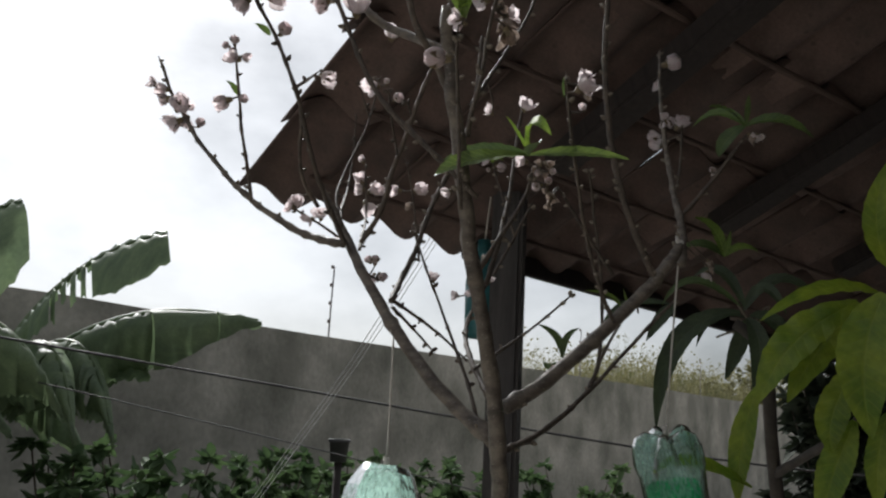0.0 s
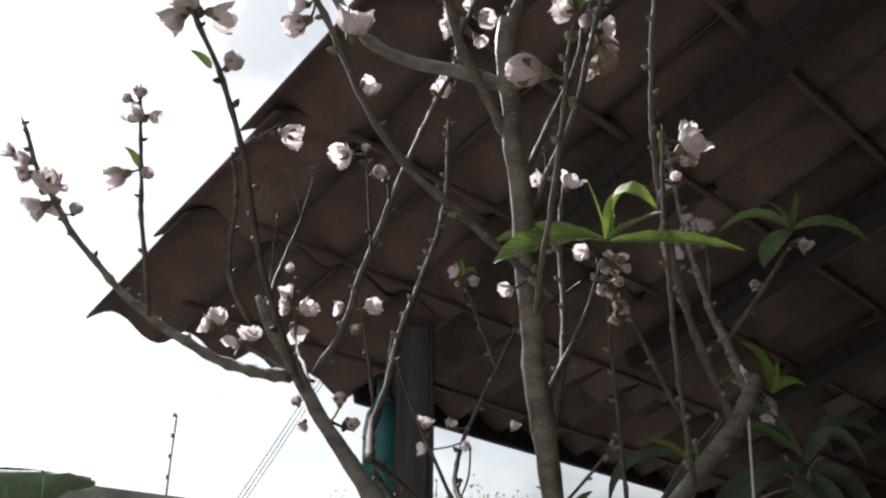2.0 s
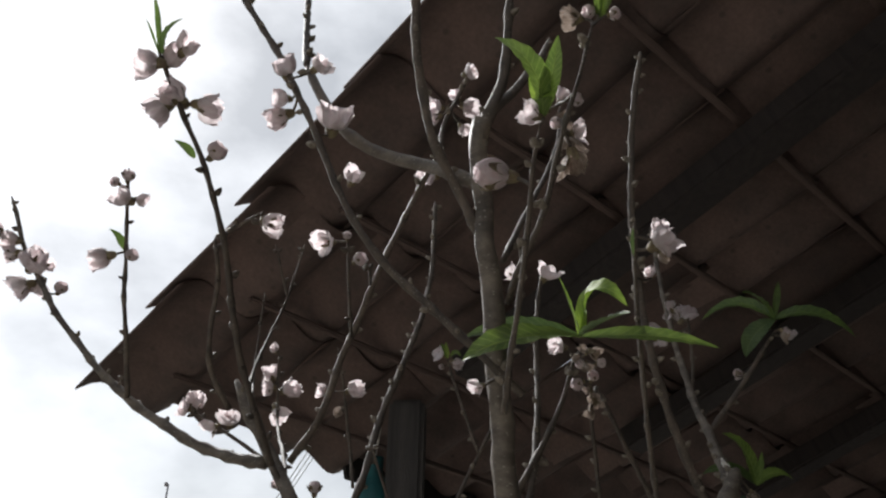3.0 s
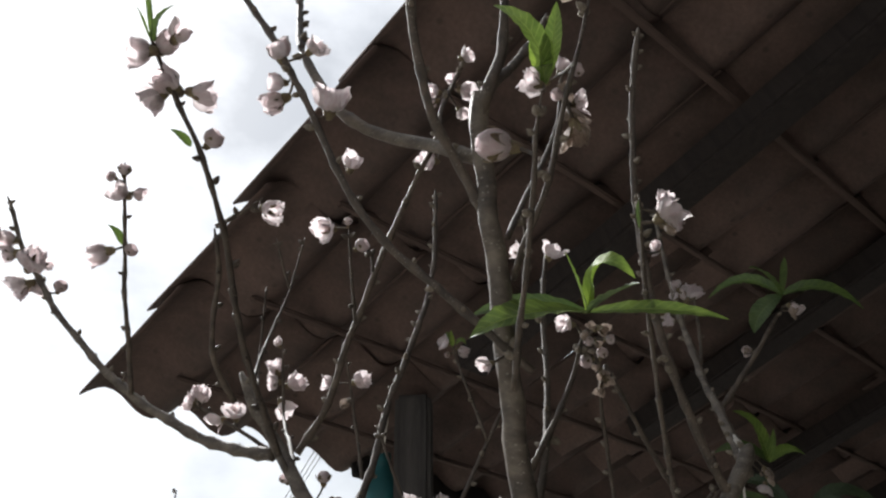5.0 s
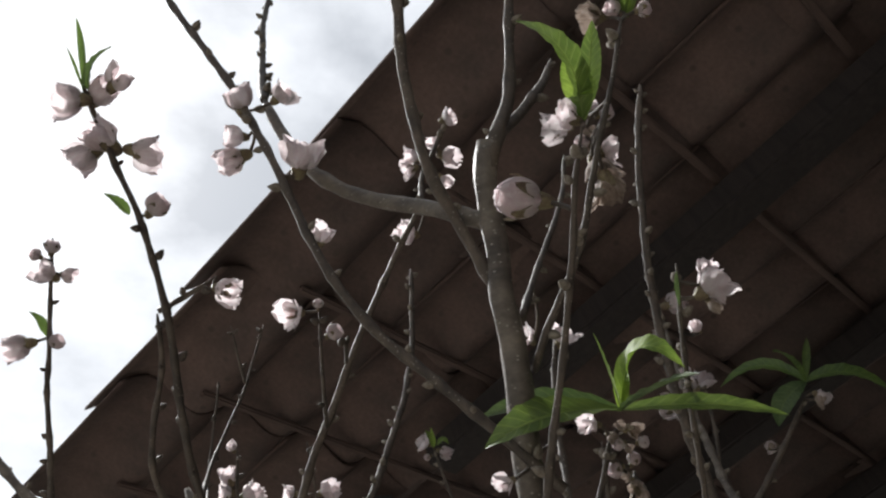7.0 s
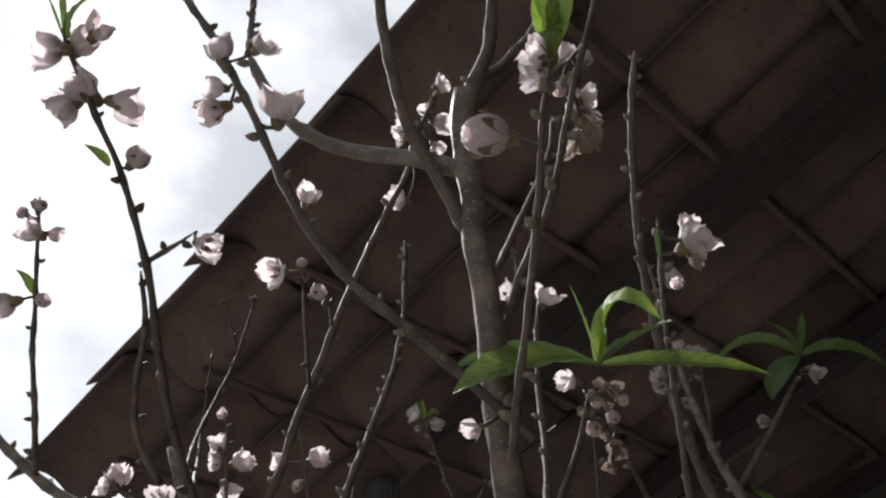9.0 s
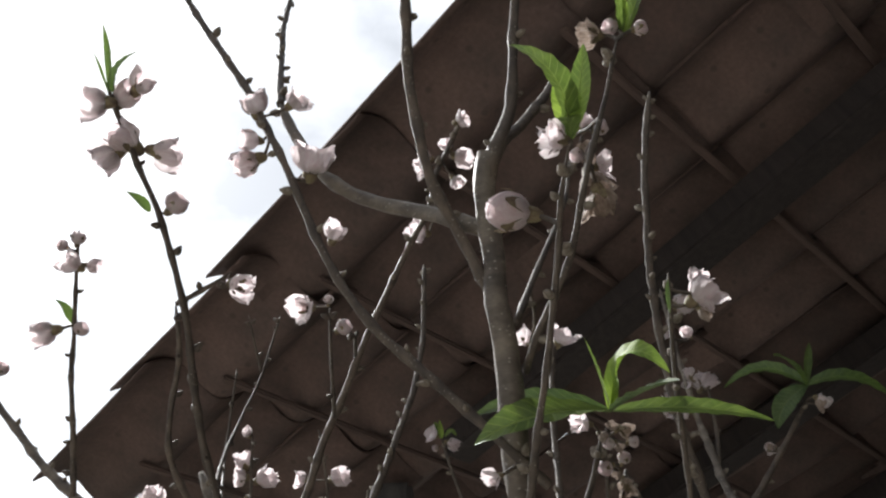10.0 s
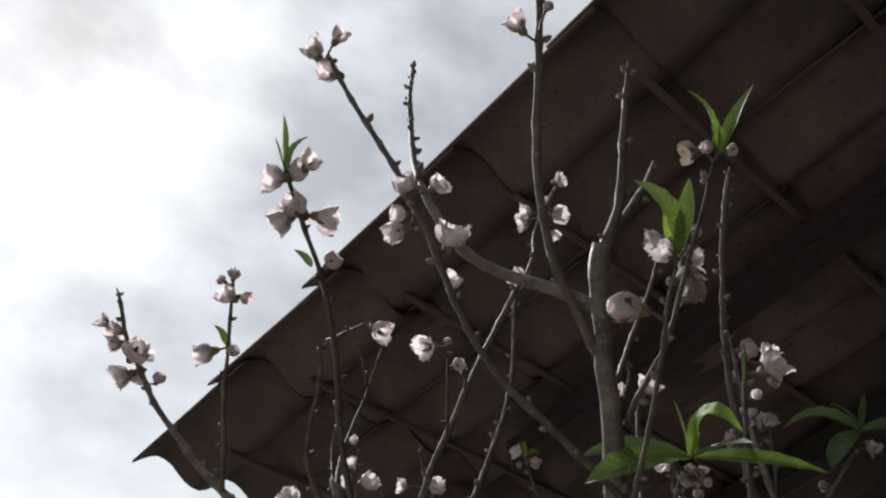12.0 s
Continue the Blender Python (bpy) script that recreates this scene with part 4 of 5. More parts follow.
branch("branch", 0.0019, 0.0011, 1.2, [(0.993, 0.614, 1.753), (0.990, 0.626, 1.789), (0.986, 0.638, 1.825), (0.983, 0.649, 1.861)])
branch("branch", 0.0033, 0.0018, 0.9, [(0.763, 0.690, 1.705), (0.765, 0.670, 1.731), (0.763, 0.655, 1.761), (0.759, 0.642, 1.791), (0.756, 0.627, 1.822), (0.753, 0.612, 1.852), (0.750, 0.597, 1.881), (0.748, 0.580, 1.910), (0.746, 0.564, 1.939), (0.744, 0.546, 1.968), (0.765, 0.553, 2.010), (0.786, 0.538, 2.074)])
branch("branch", 0.0037, 0.0022, 1.4, [(0.735, 0.613, 1.627), (0.787, 0.644, 1.661), (0.813, 0.646, 1.699), (0.835, 0.650, 1.739), (0.856, 0.650, 1.779), (0.877, 0.647, 1.820), (0.896, 0.642, 1.861), (0.912, 0.640, 1.904), (0.924, 0.641, 1.948), (0.933, 0.644, 1.993), (0.941, 0.648, 2.038)])
branch("branch", 0.0052, 0.0017, 1.3, [(0.743, 0.699, 1.701), (0.741, 0.764, 1.718), (0.726, 0.821, 1.749), (0.707, 0.871, 1.790), (0.684, 0.912, 1.840), (0.660, 0.942, 1.895), (0.632, 0.955, 1.955)])
branch("branch", 0.0025, 0.0015, 1.3, [(0.713, 0.838, 1.763), (0.695, 0.831, 1.800), (0.678, 0.825, 1.837), (0.662, 0.817, 1.874), (0.646, 0.809, 1.912), (0.629, 0.799, 1.948)])
branch("branch", 0.0030, 0.0017, 1.0, [(0.720, 0.676, 1.694), (0.700, 0.676, 1.718), (0.680, 0.675, 1.742), (0.661, 0.673, 1.766), (0.642, 0.668, 1.791), (0.624, 0.662, 1.815), (0.605, 0.657, 1.840), (0.585, 0.654, 1.864), (0.565, 0.653, 1.887), (0.544, 0.655, 1.910), (0.523, 0.656, 1.933), (0.510, 0.659, 1.952)])
branch("branch", 0.0020, 0.0012, 0.5, [(0.612, 0.669, 1.846), (0.613, 0.650, 1.852), (0.614, 0.629, 1.861)])
branch("branch", 0.0026, 0.0017, 1.0, [(0.730, 0.734, 1.747), (0.706, 0.740, 1.776), (0.688, 0.730, 1.808), (0.671, 0.714, 1.840), (0.648, 0.704, 1.869)])
branch("branch", 0.0020, 0.0011, 0.6, [(0.770, 0.736, 1.742), (0.800, 0.772, 1.784), (0.839, 0.798, 1.828), (0.876, 0.813, 1.876), (0.900, 0.813, 1.930), (0.901, 0.798, 1.993)])
branch("branch", 0.0017, 0.0010, 0.5, [(0.898, 0.813, 1.930), (0.886, 0.814, 1.951), (0.868, 0.814, 1.982)])
branch("branch", 0.0019, 0.0011, 0.6, [(0.774, 0.735, 1.733), (0.820, 0.781, 1.770), (0.892, 0.841, 1.818), (0.947, 0.886, 1.882), (0.947, 0.885, 1.965)])
branch("branch", 0.0022, 0.0013, 0.6, [(0.771, 0.699, 1.699), (0.816, 0.737, 1.730), (0.874, 0.786, 1.759), (0.915, 0.822, 1.800), (0.907, 0.823, 1.867)])
branch("branch", 0.0019, 0.0011, 0.8, [(0.914, 0.718, 1.711), (0.918, 0.726, 1.747), (0.916, 0.732, 1.784), (0.908, 0.735, 1.821), (0.894, 0.736, 1.856)])
branch("branch", 0.0015, 0.0010, 0.3, [(0.740, 0.622, 1.801), (0.713, 0.610, 1.830), (0.691, 0.601, 1.865)])
branch("branch", 0.0015, 0.0010, 0.3, [(0.747, 0.611, 1.850), (0.730, 0.602, 1.856), (0.713, 0.599, 1.856)])
branch("branch", 0.0022, 0.0013, 0.5, [(0.748, 0.697, 1.699), (0.750, 0.726, 1.718), (0.743, 0.754, 1.735), (0.729, 0.781, 1.752)])
branch("branch", 0.0022, 0.0012, 0.8, [(0.733, 0.614, 1.629), (0.786, 0.610, 1.612), (0.837, 0.609, 1.593), (0.888, 0.611, 1.572)])
branch("branch", 0.0020, 0.0011, 0.8, [(0.733, 0.609, 1.619), (0.780, 0.617, 1.602), (0.839, 0.626, 1.578)])
branch("branch", 0.0022, 0.0011, 0.8, [(0.740, 0.494, 1.500), (0.761, 0.522, 1.537), (0.774, 0.551, 1.579), (0.779, 0.577, 1.624), (0.775, 0.598, 1.671), (0.761, 0.611, 1.718)])
branch("branch", 0.0017, 0.0011, 0.5, [(0.729, 0.684, 1.701), (0.738, 0.673, 1.676), (0.743, 0.656, 1.660), (0.745, 0.634, 1.651)])
branch("branch", 0.0013, 0.0010, 0.0, [(0.929, 0.404, 1.632), (0.901, 0.393, 1.640), (0.905, 0.384, 1.657), (0.932, 0.371, 1.680)])
# blossoms, shoot by shoot
blossom((0.514, 0.657, 1.938), (-0.560, 0.829, -0.011), 0.0261, 0.30, 0)
blossom((0.521, 0.645, 1.948), (-0.087, -0.744, 0.662), 0.0219, 0.25, 0)
blossom((0.523, 0.659, 1.944), (-0.084, -0.902, 0.423), 0.0221, 0.25, 0)
blossom((0.541, 0.656, 1.921), (-0.962, 0.189, 0.198), 0.0304, 0.45, 0)
blossom((0.534, 0.662, 1.916), (-0.212, 0.750, -0.626), 0.0278, 0.35, 0)
blossom((0.547, 0.648, 1.921), (0.454, -0.875, -0.170), 0.0261, 0.35, 0)
blossom((0.571, 0.649, 1.889), (-0.093, -0.828, 0.553), 0.0194, 0.12, 0)
blossom((0.634, 0.803, 1.938), (-0.406, -0.374, 0.834), 0.0155, 0.10, 0)
blossom((0.643, 0.805, 1.922), (-0.845, 0.462, 0.268), 0.0240, 0.30, 0)
blossom((0.647, 0.802, 1.926), (0.451, -0.878, -0.158), 0.0155, 0.15, 0)
blossom((0.630, 0.808, 1.934), (-0.709, 0.607, 0.360), 0.0120, 0.10, 0)
blossom((0.650, 0.823, 1.875), (-0.382, 0.878, -0.290), 0.0266, 0.30, 0)
blossom((0.663, 0.817, 1.877), (0.012, -0.941, 0.339), 0.0155, 0.12, 0)
blossom((0.634, 0.955, 1.914), (-0.729, 0.474, 0.494), 0.0194, 0.30, 0)
blossom((0.646, 0.947, 1.911), (-0.681, 0.731, 0.048), 0.0223, 0.30, 0)
blossom((0.650, 0.947, 1.900), (-0.430, 0.877, -0.217), 0.0253, 0.30, 0)
blossom((0.664, 0.945, 1.889), (-0.436, -0.835, 0.335), 0.0317, 0.40, 0)
blossom((0.669, 0.945, 1.875), (-0.400, 0.821, -0.409), 0.0301, 0.55, 0)
blossom((0.677, 0.940, 1.880), (0.019, 0.432, -0.902), 0.0243, 0.40, 0)
blossom((0.687, 0.927, 1.870), (-0.251, -0.686, 0.683), 0.0173, 0.12, 0)
blossom((0.668, 0.934, 1.892), (0.151, -0.987, 0.054), 0.0163, 0.30, 0)
blossom((0.533, 0.661, 2.076), (-0.719, 0.207, 0.663), 0.0256, 0.40, 0)
blossom((0.532, 0.646, 2.089), (-0.144, -0.694, 0.705), 0.0226, 0.30, 0)
blossom((0.546, 0.647, 2.063), (-0.657, 0.727, 0.199), 0.0262, 0.30, 0)
blossom((0.554, 0.573, 1.928), (-0.808, -0.053, 0.587), 0.0248, 0.20, 0)
blossom((0.555, 0.551, 1.928), (-0.106, -0.896, 0.430), 0.0181, 0.35, 0)
blossom((0.562, 0.576, 1.915), (-0.731, 0.680, -0.056), 0.0176, 0.15, 0)
blossom((0.567, 0.578, 1.906), (-0.447, 0.821, -0.355), 0.0240, 0.35, 0)
blossom((0.570, 0.542, 1.884), (-0.602, -0.488, 0.632), 0.0288, 0.45, 0)
blossom((0.618, 0.630, 1.855), (0.032, -0.894, -0.447), 0.0220, 0.30, 0)
blossom((0.687, 0.614, 1.865), (-0.830, 0.496, -0.257), 0.0211, 0.50, 0)
blossom((0.688, 0.600, 1.865), (-0.491, -0.222, 0.842), 0.0101, 0.00, 0)
blossom((0.707, 0.603, 1.853), (-0.019, -0.937, 0.349), 0.0158, 0.10, 0)
blossom((0.701, 0.609, 1.927), (-0.446, -0.584, 0.678), 0.0233, 0.50, 0)
blossom((0.523, 0.393, 1.787), (-0.593, 0.805, 0.032), 0.0256, 0.02, 0)
blossom((0.509, 0.371, 1.810), (-0.715, 0.698, 0.036), 0.0139, 0.25, 0)
blossom((0.584, 0.380, 1.844), (0.278, -0.350, -0.895), 0.0201, 0.40, 1)
blossom((0.585, 0.376, 1.847), (0.117, -0.970, 0.214), 0.0135, 0.40, 0)
blossom((0.568, 0.387, 1.856), (-0.494, 0.827, -0.267), 0.0180, 0.30, 0)
blossom((0.583, 0.376, 1.833), (0.443, -0.129, -0.887), 0.0220, 0.40, 1)
blossom((0.571, 0.372, 1.860), (0.090, -0.974, 0.207), 0.0115, 0.10, 0)
blossom((0.783, 0.539, 2.078), (0.102, -0.976, 0.192), 0.0201, 0.50, 0)
blossom((0.785, 0.565, 2.047), (-0.662, 0.749, 0.005), 0.0190, 0.40, 0)
blossom((0.788, 0.569, 2.040), (-0.398, 0.819, -0.413), 0.0181, 0.40, 0)
blossom((0.792, 0.546, 2.049), (0.280, -0.915, -0.291), 0.0226, 0.40, 0)
blossom((0.793, 0.548, 2.027), (0.407, -0.486, -0.774), 0.0170, 0.40, 0)
blossom((0.788, 0.548, 2.054), (-0.898, 0.109, 0.426), 0.0154, 0.20, 0)
blossom((0.562, 0.361, 1.913), (-0.422, 0.877, -0.229), 0.0197, 0.40, 1)
blossom((0.563, 0.343, 1.910), (0.209, -0.977, 0.046), 0.0112, 0.00, 0)
blossom((0.562, 0.351, 1.914), (-0.688, 0.722, -0.072), 0.0119, 0.10, 0)
blossom((0.499, 0.458, 2.000), (-0.721, 0.386, 0.575), 0.0215, 0.30, 0)
blossom((0.494, 0.439, 2.007), (-0.259, -0.639, 0.724), 0.0103, 0.00, 0)
blossom((0.671, 0.350, 1.804), (-0.100, -0.760, 0.500), 0.0250, 0.30, 0)
blossom((0.677, 0.348, 1.802), (0.294, -0.754, -0.588), 0.0115, 0.20, 1)
blossom((0.697, 0.358, 1.794), (-0.767, 0.230, 0.598), 0.0093, 0.20, 0)
blossom((0.672, 0.447, 1.798), (-0.793, 0.449, 0.412), 0.0135, 0.30, 0)
blossom((0.735, 0.448, 1.823), (-0.376, -0.667, 0.643), 0.0196, 0.35, 0)
blossom((0.700, 0.423, 1.753), (-0.686, 0.727, -0.039), 0.0152, 0.30, 0)
blossom((0.707, 0.419, 1.749), (0.042, -0.800, -0.598), 0.0111, 0.20, 1)
blossom((0.714, 0.409, 1.753), (0.141, -0.887, -0.440), 0.0137, 0.30, 1)
blossom((0.719, 0.417, 1.733), (-0.523, 0.759, -0.386), 0.0129, 0.05, 0)
blossom((0.724, 0.412, 1.735), (-0.296, -0.634, 0.714), 0.0112, 0.00, 0)
blossom((0.737, 0.414, 1.725), (0.268, -0.038, -0.963), 0.0141, 0.40, 1)
blossom((0.982, 0.653, 1.864), (-0.694, 0.684, 0.224), 0.0185, 0.30, 0)
blossom((0.988, 0.645, 1.858), (0.261, -0.885, -0.385), 0.0164, 0.20, 0)
blossom((0.985, 0.653, 1.853), (-0.446, 0.809, -0.382), 0.0098, 0.00, 0)
blossom((0.906, 0.826, 1.866), (-0.691, 0.182, 0.700), 0.0145, 0.20, 0)
blossom((0.915, 0.833, 1.837), (-0.704, -0.033, 0.709), 0.0246, 0.40, 0)
blossom((0.917, 0.831, 1.828), (-0.682, 0.724, -0.104), 0.0224, 0.40, 0)
blossom((0.926, 0.826, 1.826), (0.112, -0.961, 0.251), 0.0268, 0.50, 0)
blossom((0.921, 0.830, 1.807), (0.296, -0.468, -0.833), 0.0256, 0.50, 0)
blossom((0.903, 0.751, 1.812), (-0.658, 0.748, 0.086), 0.0189, 0.40, 0)
blossom((0.915, 0.732, 1.813), (0.019, -0.976, 0.215), 0.0220, 0.50, 0)
blossom((0.917, 0.738, 1.795), (-0.534, 0.742, -0.406), 0.0158, 0.20, 1)
blossom((0.735, 0.781, 1.754), (-0.304, -0.713, 0.632), 0.0235, 0.40, 0)
blossom((0.731, 0.779, 1.751), (-0.660, 0.745, 0.094), 0.0163, 0.40, 0)
blossom((0.743, 0.756, 1.737), (-0.533, 0.737, -0.416), 0.0187, 0.30, 0)
blossom((0.748, 0.746, 1.738), (-0.564, -0.332, 0.756), 0.0195, 0.50, 0)
blossom((1.011, 0.402, 1.892), (-0.700, 0.257, 0.667), 0.0137, 0.20, 0)
blossom((1.010, 0.402, 1.892), (0.289, -0.765, -0.575), 0.0179, 0.40, 0)
blossom((1.009, 0.410, 1.857), (-0.647, 0.755, -0.107), 0.0145, 0.30, 0)
blossom((1.021, 0.300, 1.858), (0.408, -0.617, -0.673), 0.0170, 0.30, 1)
blossom((1.026, 0.343, 1.819), (-0.692, 0.720, 0.044), 0.0130, 0.40, 0)
blossom((1.031, 0.412, 1.977), (0.328, -0.891, 0.313), 0.0273, 0.40, 0)
blossom((1.034, 0.420, 1.948), (-0.751, 0.629, 0.202), 0.0176, 0.30, 0)
blossom((1.041, 0.422, 1.875), (-0.772, 0.621, -0.133), 0.0253, 0.40, 0)
blossom((1.041, 0.399, 1.890), (-0.149, -0.593, 0.792), 0.0267, 0.40, 0)
blossom((1.030, 0.294, 1.860), (0.335, -0.517, -0.788), 0.0140, 0.40, 0)
blossom((0.743, 0.648, 1.673), (-0.258, -0.140, 0.956), 0.0158, 0.05, 0)
blossom((0.741, 0.638, 1.660), (0.405, -0.683, -0.608), 0.0145, 0.10, 0)
blossom((0.782, 0.591, 1.656), (-0.409, -0.248, 0.878), 0.0145, 0.35, 0)
blossom((0.842, 0.578, 1.648), (-0.806, 0.456, 0.378), 0.0111, 0.30, 0)
blossom((0.785, 0.516, 1.651), (-0.121, -0.610, 0.783), 0.0102, 0.20, 0)
blossom((0.999, 0.346, 1.701), (0.260, -0.358, -0.897), 0.0136, 0.40, 1)
blossom((1.002, 0.348, 1.688), (-0.006, 0.295, -0.955), 0.0146, 0.40, 0)
blossom((0.961, 0.647, 1.689), (-0.686, 0.201, 0.700), 0.0118, 0.30, 0)
blossom((0.945, 0.671, 1.665), (-0.664, 0.738, 0.120), 0.0138, 0.30, 0)
blossom((0.968, 0.659, 1.691), (-0.205, -0.629, 0.750), 0.0146, 0.20, 0)
blossom((0.934, 0.824, 1.720), (-0.634, 0.196, 0.748), 0.0155, 0.10, 0)
blossom((0.932, 0.813, 1.701), (-0.134, 0.465, -0.875), 0.0164, 0.20, 0)
blossom((0.962, 0.531, 1.571), (0.180, -0.494, -0.850), 0.0199, 0.40, 0)
blossom((0.705, 0.409, 1.749), (-0.730, 0.063, 0.681), 0.0101, 0.30, 1)
blossom((0.711, 0.412, 1.744), (-0.520, 0.759, -0.391), 0.0094, 0.10, 0)
blossom((0.715, 0.412, 1.745), (0.180, -0.684, -0.707), 0.0103, 0.30, 1)
blossom((0.716, 0.405, 1.744), (0.177, -0.978, 0.108), 0.0094, 0.10, 0)
blossom((0.730, 0.415, 1.732), (-0.354, 0.677, -0.645), 0.0087, 0.30, 1)
blossom((0.731, 0.414, 1.728), (0.221, -0.228, -0.948), 0.0113, 0.40, 1)
blossom((0.738, 0.417, 1.718), (-0.079, 0.381, -0.921), 0.0097, 0.40, 1)
blossom((0.577, 0.377, 1.852), (-0.780, 0.227, 0.584), 0.0112, 0.30, 1)
blossom((0.577, 0.380, 1.852), (-0.476, 0.753, -0.455), 0.0097, 0.10, 0)
blossom((0.581, 0.382, 1.854), (0.207, -0.738, -0.642), 0.0105, 0.30, 1)
blossom((0.569, 0.378, 1.861), (-0.370, -0.687, 0.625), 0.0127, 0.20, 0)
blossom((0.673, 0.346, 1.812), (-0.300, -0.300, 0.850), 0.0170, 0.30, 0)
blossom((0.669, 0.346, 1.806), (0.249, -0.880, -0.221), 0.0163, 0.30, 0)
blossom((1.011, 0.401, 1.890), (0.263, -0.351, -0.899), 0.0116, 0.30, 1)
blossom((1.014, 0.404, 1.885), (-0.737, 0.656, 0.163), 0.0105, 0.30, 0)
blossom((1.023, 0.300, 1.854), (-0.008, -0.910, 0.415), 0.0125, 0.20, 0)
blossom((1.023, 0.348, 1.818), (-0.403, -0.612, 0.681), 0.0103, 0.30, 1)
blossom((1.000, 0.345, 1.693), (0.285, -0.792, -0.540), 0.0107, 0.30, 1)
blossom((0.604, 0.443, 1.701), (-0.507, 0.793, -0.337), 0.0105, 0.40, 0)
blossom((0.794, 0.574, 1.976), (-0.756, 0.654, -0.036), 0.0233, 0.50, 0)
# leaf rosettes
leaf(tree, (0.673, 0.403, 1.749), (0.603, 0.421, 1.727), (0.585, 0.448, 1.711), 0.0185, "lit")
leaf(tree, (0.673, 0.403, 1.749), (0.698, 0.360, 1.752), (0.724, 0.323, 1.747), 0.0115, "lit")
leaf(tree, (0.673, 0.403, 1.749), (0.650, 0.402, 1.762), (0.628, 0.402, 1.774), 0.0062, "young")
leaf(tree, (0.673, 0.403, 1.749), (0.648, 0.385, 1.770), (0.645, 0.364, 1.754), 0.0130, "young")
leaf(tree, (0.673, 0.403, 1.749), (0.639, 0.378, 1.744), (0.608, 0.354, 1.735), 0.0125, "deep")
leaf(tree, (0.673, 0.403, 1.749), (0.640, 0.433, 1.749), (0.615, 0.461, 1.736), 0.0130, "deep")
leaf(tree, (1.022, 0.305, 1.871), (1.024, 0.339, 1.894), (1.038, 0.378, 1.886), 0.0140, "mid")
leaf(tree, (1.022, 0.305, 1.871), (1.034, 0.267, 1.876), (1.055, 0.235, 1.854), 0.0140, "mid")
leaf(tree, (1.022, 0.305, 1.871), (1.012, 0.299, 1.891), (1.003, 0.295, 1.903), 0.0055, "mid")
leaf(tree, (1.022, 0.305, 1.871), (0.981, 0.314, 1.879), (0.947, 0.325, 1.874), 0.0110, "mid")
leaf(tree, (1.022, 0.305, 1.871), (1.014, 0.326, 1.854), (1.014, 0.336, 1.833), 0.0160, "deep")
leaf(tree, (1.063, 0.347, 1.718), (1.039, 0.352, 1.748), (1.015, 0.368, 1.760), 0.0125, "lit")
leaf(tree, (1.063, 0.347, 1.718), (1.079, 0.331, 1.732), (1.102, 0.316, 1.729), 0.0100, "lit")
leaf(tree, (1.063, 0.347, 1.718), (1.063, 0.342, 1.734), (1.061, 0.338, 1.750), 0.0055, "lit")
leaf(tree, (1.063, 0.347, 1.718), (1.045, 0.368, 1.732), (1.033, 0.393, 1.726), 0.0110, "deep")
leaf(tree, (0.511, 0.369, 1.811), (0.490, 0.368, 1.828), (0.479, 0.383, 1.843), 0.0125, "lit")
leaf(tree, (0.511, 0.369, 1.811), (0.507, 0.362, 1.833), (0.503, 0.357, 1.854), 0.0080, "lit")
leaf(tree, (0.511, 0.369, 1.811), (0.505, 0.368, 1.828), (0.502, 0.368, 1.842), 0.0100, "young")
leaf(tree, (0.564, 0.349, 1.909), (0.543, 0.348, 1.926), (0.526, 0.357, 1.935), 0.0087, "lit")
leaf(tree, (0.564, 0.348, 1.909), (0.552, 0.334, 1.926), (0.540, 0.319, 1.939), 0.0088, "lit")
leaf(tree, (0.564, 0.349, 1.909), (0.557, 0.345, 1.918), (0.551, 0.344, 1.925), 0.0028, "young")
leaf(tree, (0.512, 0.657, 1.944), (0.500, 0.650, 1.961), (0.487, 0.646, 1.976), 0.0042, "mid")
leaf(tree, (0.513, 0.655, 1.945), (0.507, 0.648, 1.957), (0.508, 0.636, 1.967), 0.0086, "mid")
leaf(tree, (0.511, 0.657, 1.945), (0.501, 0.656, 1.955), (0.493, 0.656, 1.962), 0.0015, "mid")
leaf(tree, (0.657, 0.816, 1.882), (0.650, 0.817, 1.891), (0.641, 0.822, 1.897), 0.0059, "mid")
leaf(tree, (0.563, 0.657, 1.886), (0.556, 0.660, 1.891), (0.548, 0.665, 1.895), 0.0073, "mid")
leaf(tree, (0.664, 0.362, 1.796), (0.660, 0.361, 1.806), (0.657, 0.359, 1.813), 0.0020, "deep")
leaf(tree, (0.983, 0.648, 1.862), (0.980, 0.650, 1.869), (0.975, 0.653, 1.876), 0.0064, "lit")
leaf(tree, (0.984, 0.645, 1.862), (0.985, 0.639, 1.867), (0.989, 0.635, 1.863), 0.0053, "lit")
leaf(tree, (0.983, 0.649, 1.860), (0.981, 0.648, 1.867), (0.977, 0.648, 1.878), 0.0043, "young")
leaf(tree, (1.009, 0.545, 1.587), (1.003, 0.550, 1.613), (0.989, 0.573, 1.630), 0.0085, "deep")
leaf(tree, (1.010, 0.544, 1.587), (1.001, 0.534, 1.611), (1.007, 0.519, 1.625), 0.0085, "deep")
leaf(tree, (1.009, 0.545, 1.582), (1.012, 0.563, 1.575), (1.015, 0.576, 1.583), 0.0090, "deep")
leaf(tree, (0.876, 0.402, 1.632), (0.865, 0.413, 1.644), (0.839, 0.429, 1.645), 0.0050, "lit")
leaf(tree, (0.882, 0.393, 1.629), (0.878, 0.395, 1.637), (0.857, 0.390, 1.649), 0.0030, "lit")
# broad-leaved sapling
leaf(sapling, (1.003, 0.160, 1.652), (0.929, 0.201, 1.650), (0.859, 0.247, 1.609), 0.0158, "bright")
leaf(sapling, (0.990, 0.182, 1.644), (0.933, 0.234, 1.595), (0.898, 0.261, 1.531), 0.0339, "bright")
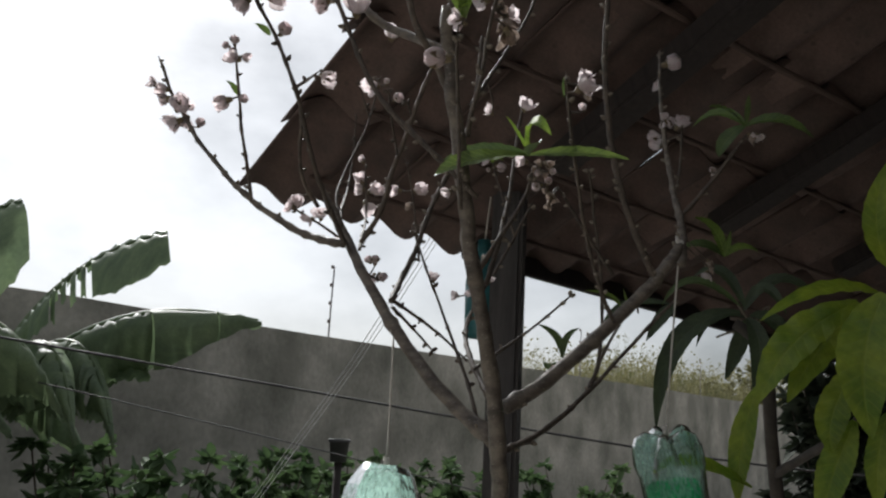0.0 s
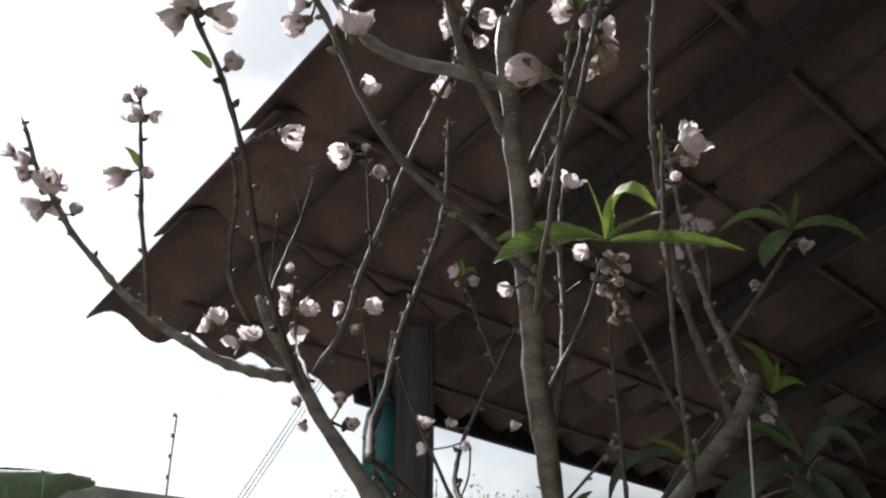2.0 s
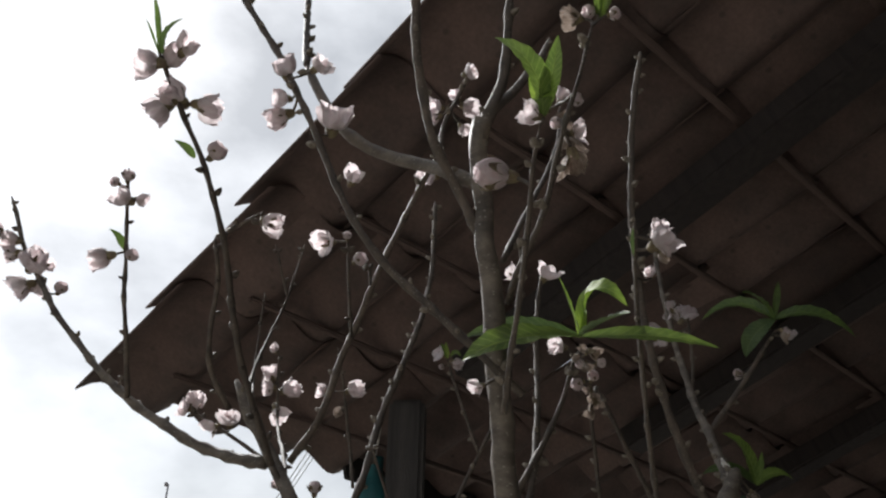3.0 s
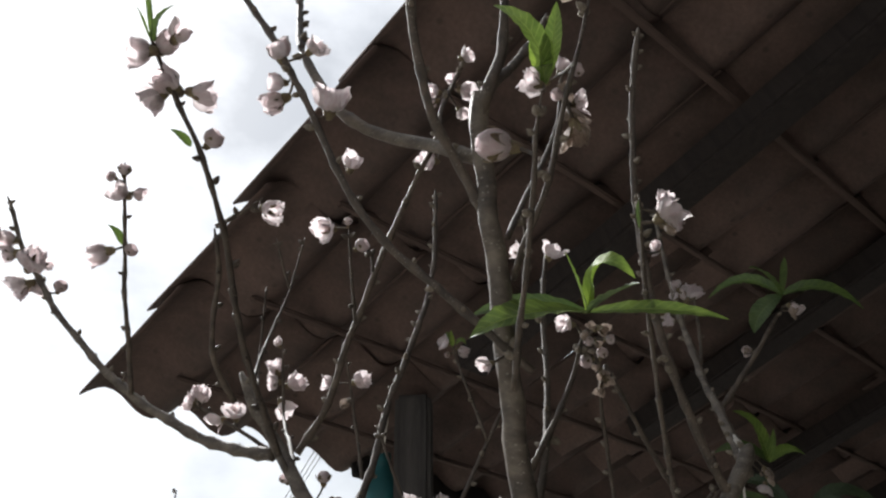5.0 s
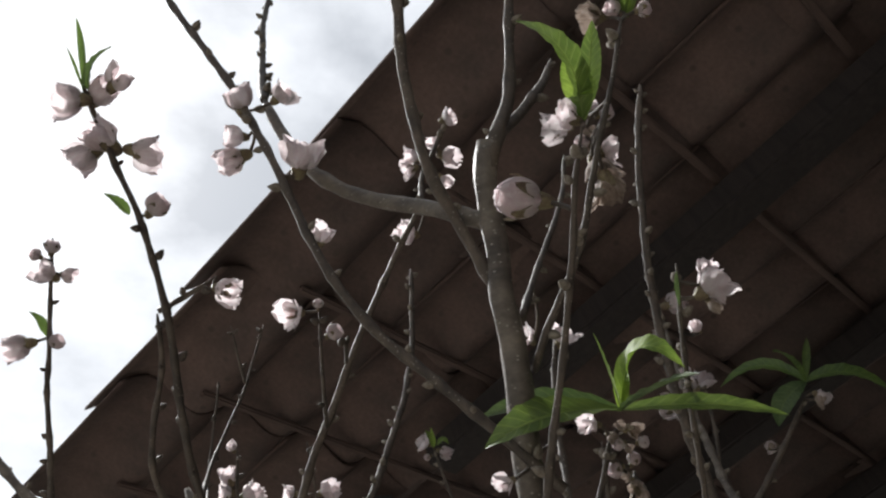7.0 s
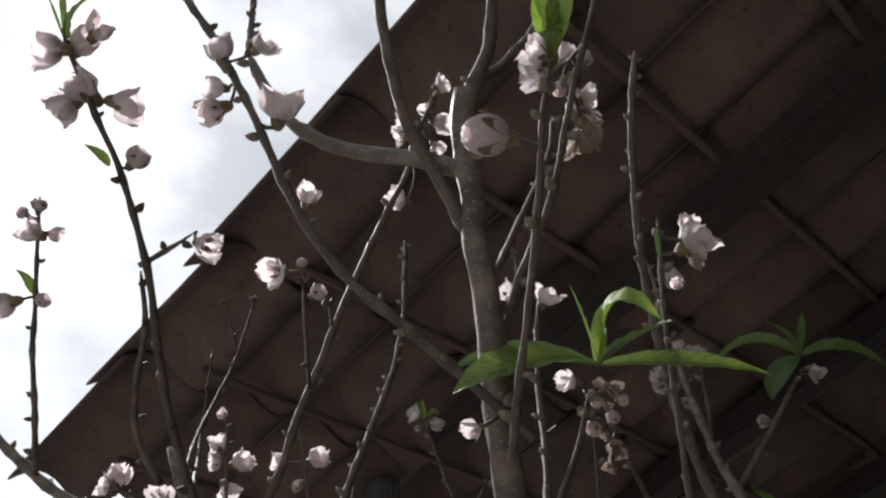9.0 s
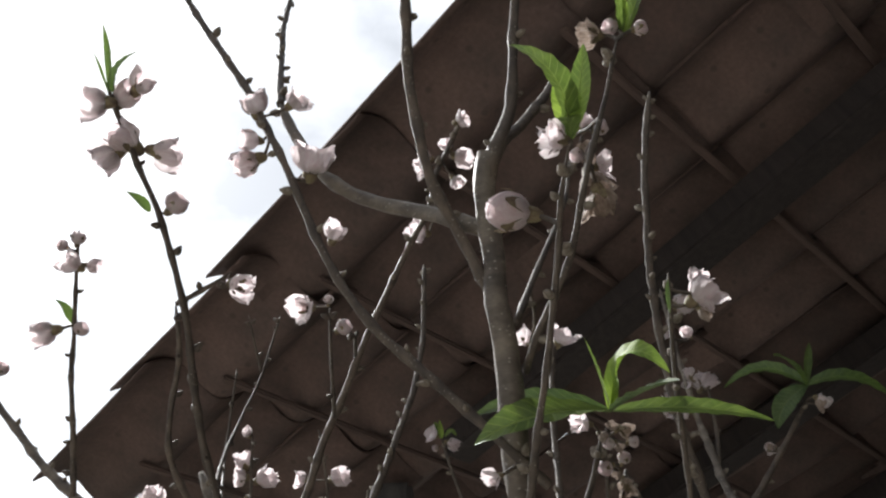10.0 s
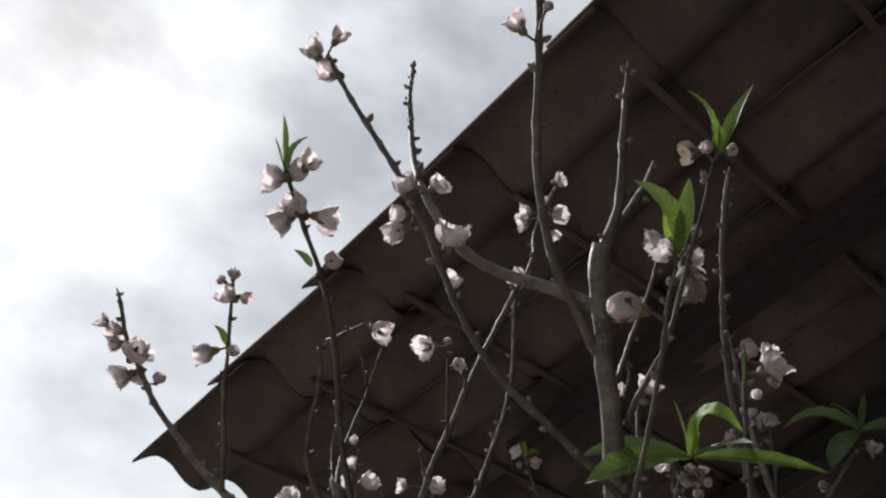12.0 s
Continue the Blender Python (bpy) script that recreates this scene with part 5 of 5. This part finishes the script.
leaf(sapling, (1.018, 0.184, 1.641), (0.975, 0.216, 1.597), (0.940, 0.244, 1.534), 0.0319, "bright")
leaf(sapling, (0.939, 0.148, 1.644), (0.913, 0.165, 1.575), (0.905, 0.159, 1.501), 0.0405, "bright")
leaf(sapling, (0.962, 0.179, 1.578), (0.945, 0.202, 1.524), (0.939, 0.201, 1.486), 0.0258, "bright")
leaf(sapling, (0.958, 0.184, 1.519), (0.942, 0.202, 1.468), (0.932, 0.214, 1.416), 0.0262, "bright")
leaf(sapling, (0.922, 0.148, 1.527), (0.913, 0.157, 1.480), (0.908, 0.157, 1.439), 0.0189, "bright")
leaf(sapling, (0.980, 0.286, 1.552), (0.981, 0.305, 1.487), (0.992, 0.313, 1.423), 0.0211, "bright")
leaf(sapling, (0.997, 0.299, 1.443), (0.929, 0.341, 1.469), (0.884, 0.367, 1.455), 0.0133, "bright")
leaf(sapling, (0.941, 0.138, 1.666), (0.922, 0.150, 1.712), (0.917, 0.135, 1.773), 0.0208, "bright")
# the inner leaves, darkened by colour to stand in shade
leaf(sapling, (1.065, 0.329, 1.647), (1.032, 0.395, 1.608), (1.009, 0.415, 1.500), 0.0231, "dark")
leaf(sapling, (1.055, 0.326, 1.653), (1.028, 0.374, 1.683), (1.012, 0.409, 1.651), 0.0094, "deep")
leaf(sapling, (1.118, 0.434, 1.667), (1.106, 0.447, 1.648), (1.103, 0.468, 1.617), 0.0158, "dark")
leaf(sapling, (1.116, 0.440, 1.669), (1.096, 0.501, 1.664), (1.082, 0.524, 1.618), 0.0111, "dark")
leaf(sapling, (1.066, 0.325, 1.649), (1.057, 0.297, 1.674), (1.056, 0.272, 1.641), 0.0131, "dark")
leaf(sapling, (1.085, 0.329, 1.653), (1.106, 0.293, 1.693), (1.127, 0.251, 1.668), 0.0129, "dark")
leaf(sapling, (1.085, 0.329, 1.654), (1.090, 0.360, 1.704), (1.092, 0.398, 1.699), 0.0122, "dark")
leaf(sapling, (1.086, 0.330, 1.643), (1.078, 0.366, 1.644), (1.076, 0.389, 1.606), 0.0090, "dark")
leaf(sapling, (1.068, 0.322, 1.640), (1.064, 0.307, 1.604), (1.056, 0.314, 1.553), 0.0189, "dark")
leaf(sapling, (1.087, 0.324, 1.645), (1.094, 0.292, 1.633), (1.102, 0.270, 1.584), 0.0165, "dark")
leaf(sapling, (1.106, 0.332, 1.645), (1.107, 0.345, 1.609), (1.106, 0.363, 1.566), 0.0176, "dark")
SAPLING = [(1.840, 0.445, 0.724), (1.437, 0.369, 1.203), (1.178, 0.324, 1.451), (1.112, 0.311, 1.546), (1.091, 0.308, 1.589), (1.082, 0.317, 1.617), (1.077, 0.340, 1.634)]
SIDE_STEM = [(1.178, 0.324, 1.451), (0.986, 0.185, 1.523), (0.991, 0.172, 1.604)]
SIDE_TOP = (1.003, 0.160, 1.652)
line = smooth_line(SAPLING, 0.03)
v, f = tube(line, [0.014 - 0.007 * i / len(line) for i in range(len(line))], 10, 0.25, 3)
child("trunk", mesh_of("trunk", v, f, SAPBARK), sapling, label="rough grey-brown trunk")
line = smooth_line(SIDE_STEM + [SIDE_TOP], 0.03)
v, f = tube(line, [0.006 - 0.003 * i / len(line) for i in range(len(line))], 8, 0.2, 5)
child("side_stem", mesh_of("side_stem", v, f, SAPBARK), sapling)

# bare leaf stalks round the sapling's top
for stalk in (((1.114, 0.376, 1.622), (1.119, 0.363, 1.628), (1.127, 0.343, 1.633), (1.132, 0.333, 1.635)),
              ((1.115, 0.358, 1.646), (1.120, 0.347, 1.645), (1.125, 0.342, 1.640), (1.132, 0.333, 1.635)),
              ((1.132, 0.332, 1.636), (1.129, 0.324, 1.654), (1.130, 0.315, 1.662), (1.132, 0.312, 1.662)),
              ((1.133, 0.331, 1.635), (1.132, 0.321, 1.650), (1.132, 0.313, 1.661)),
              ((1.113, 0.347, 1.664), (1.121, 0.341, 1.651), (1.130, 0.334, 1.637)),
              ((1.157, 0.300, 1.614), (1.160, 0.292, 1.617), (1.166, 0.283, 1.614))):
    l = smooth_line(stalk, 0.006)
    child("leaf_stalk", mesh_of("leaf_stalk", *tube(l, [0.0016 - 0.0006 * i / len(l) for i in range(len(l))], 6, 0.2), BUDSCALE), sapling)

# ---- hanging bottles ----
def bottle(top, hang, tilt, label, sides=40, lobes=5, size=0.84):
    """A cut green soft-drink bottle hung base up: lobed base, ribbed wall, cord with a knot."""
    b = thing("hanging_bottle", label, "plastic bottle", "bottles hung in the tree", at=top)
    fit = Matrix.Diagonal((size, size, size, 1))
    prof = [(0.002, -0.010, 0), (0.014, -0.006, 0.5), (0.026, -0.003, 0.9), (0.036, -0.012, 1.1), (0.044, -0.028, 0.9), (0.049, -0.050, 0.5), (0.050, -0.065, 0.1), (0.0485, -0.10, 0), (0.050, -0.13, 0), (0.0485, -0.16, 0), (0.050, -0.19, 0), (0.044, -0.225, 0), (0.024, -0.26, 0), (0.014, -0.275, 0), (0.014, -0.30, 0)]
    child("body", lathe("body", prof, sides, PET, lobes, 0.30, 0.003 if lobes == 0 else 0.0), b, pose(0, 0, 0, tilt, tilt * 0.5, 50) @ fit)
    child("cap", lathe("cap", [(0.0155, -0.285, 0), (0.0155, -0.308, 0), (0.0, -0.309, 0)], 16, TEAL), b, pose(0, 0, 0, tilt, tilt * 0.5, 50) @ fit)
    l = smooth_line([Vector((0, 0, -0.006)), (Vector(hang) - Vector(top)) * 0.5 + Vector((0.002, 0.001, 0)), Vector(hang) - Vector(top)], 0.02)
    child("cord", mesh_of("cord", *tube(l, [0.0011] * len(l), 5), CORD), b)
    child("knot", lathe("knot", [(0.0, -0.004, 0), (0.003, -0.002, 1), (0.0035, 0.002, 1), (0.0, 0.005, 0)], 9, CORD, 3, 0.2), b)
    ring = [Vector((0.0062 * math.cos(k * 0.7), 0.0035 * math.sin(k * 0.7), 0.0062 * math.sin(k * 0.7) + 0.0004 * k)) + Vector(hang) - Vector(top) for k in range(19)]
    child("cord_loop", mesh_of("cord_loop", *tube(ring, [0.0011] * len(ring), 5), CORD), b)
    if lobes:
        band = [(0.0425, -0.085, 0), (0.045, -0.10, 0), (0.0435, -0.12, 0), (0.045, -0.15, 0)]
        child("label", lathe("label", band, 24, GREENFILM, 0, 0, 0.006), b, pose(0, 0, 0, tilt, tilt * 0.5, 50) @ fit, "crinkled bright green film")
    return b


bottle((0.736, 0.607, 1.451), (0.734, 0.606, 1.592), 6, "pale green plastic bottle hung base up from a limb", 11, 0, 0.9)
bottle((0.906, 0.362, 1.499), (0.934, 0.356, 1.708), -14, "crumpled pale green plastic bottle hung base up on a cord", size=0.70)
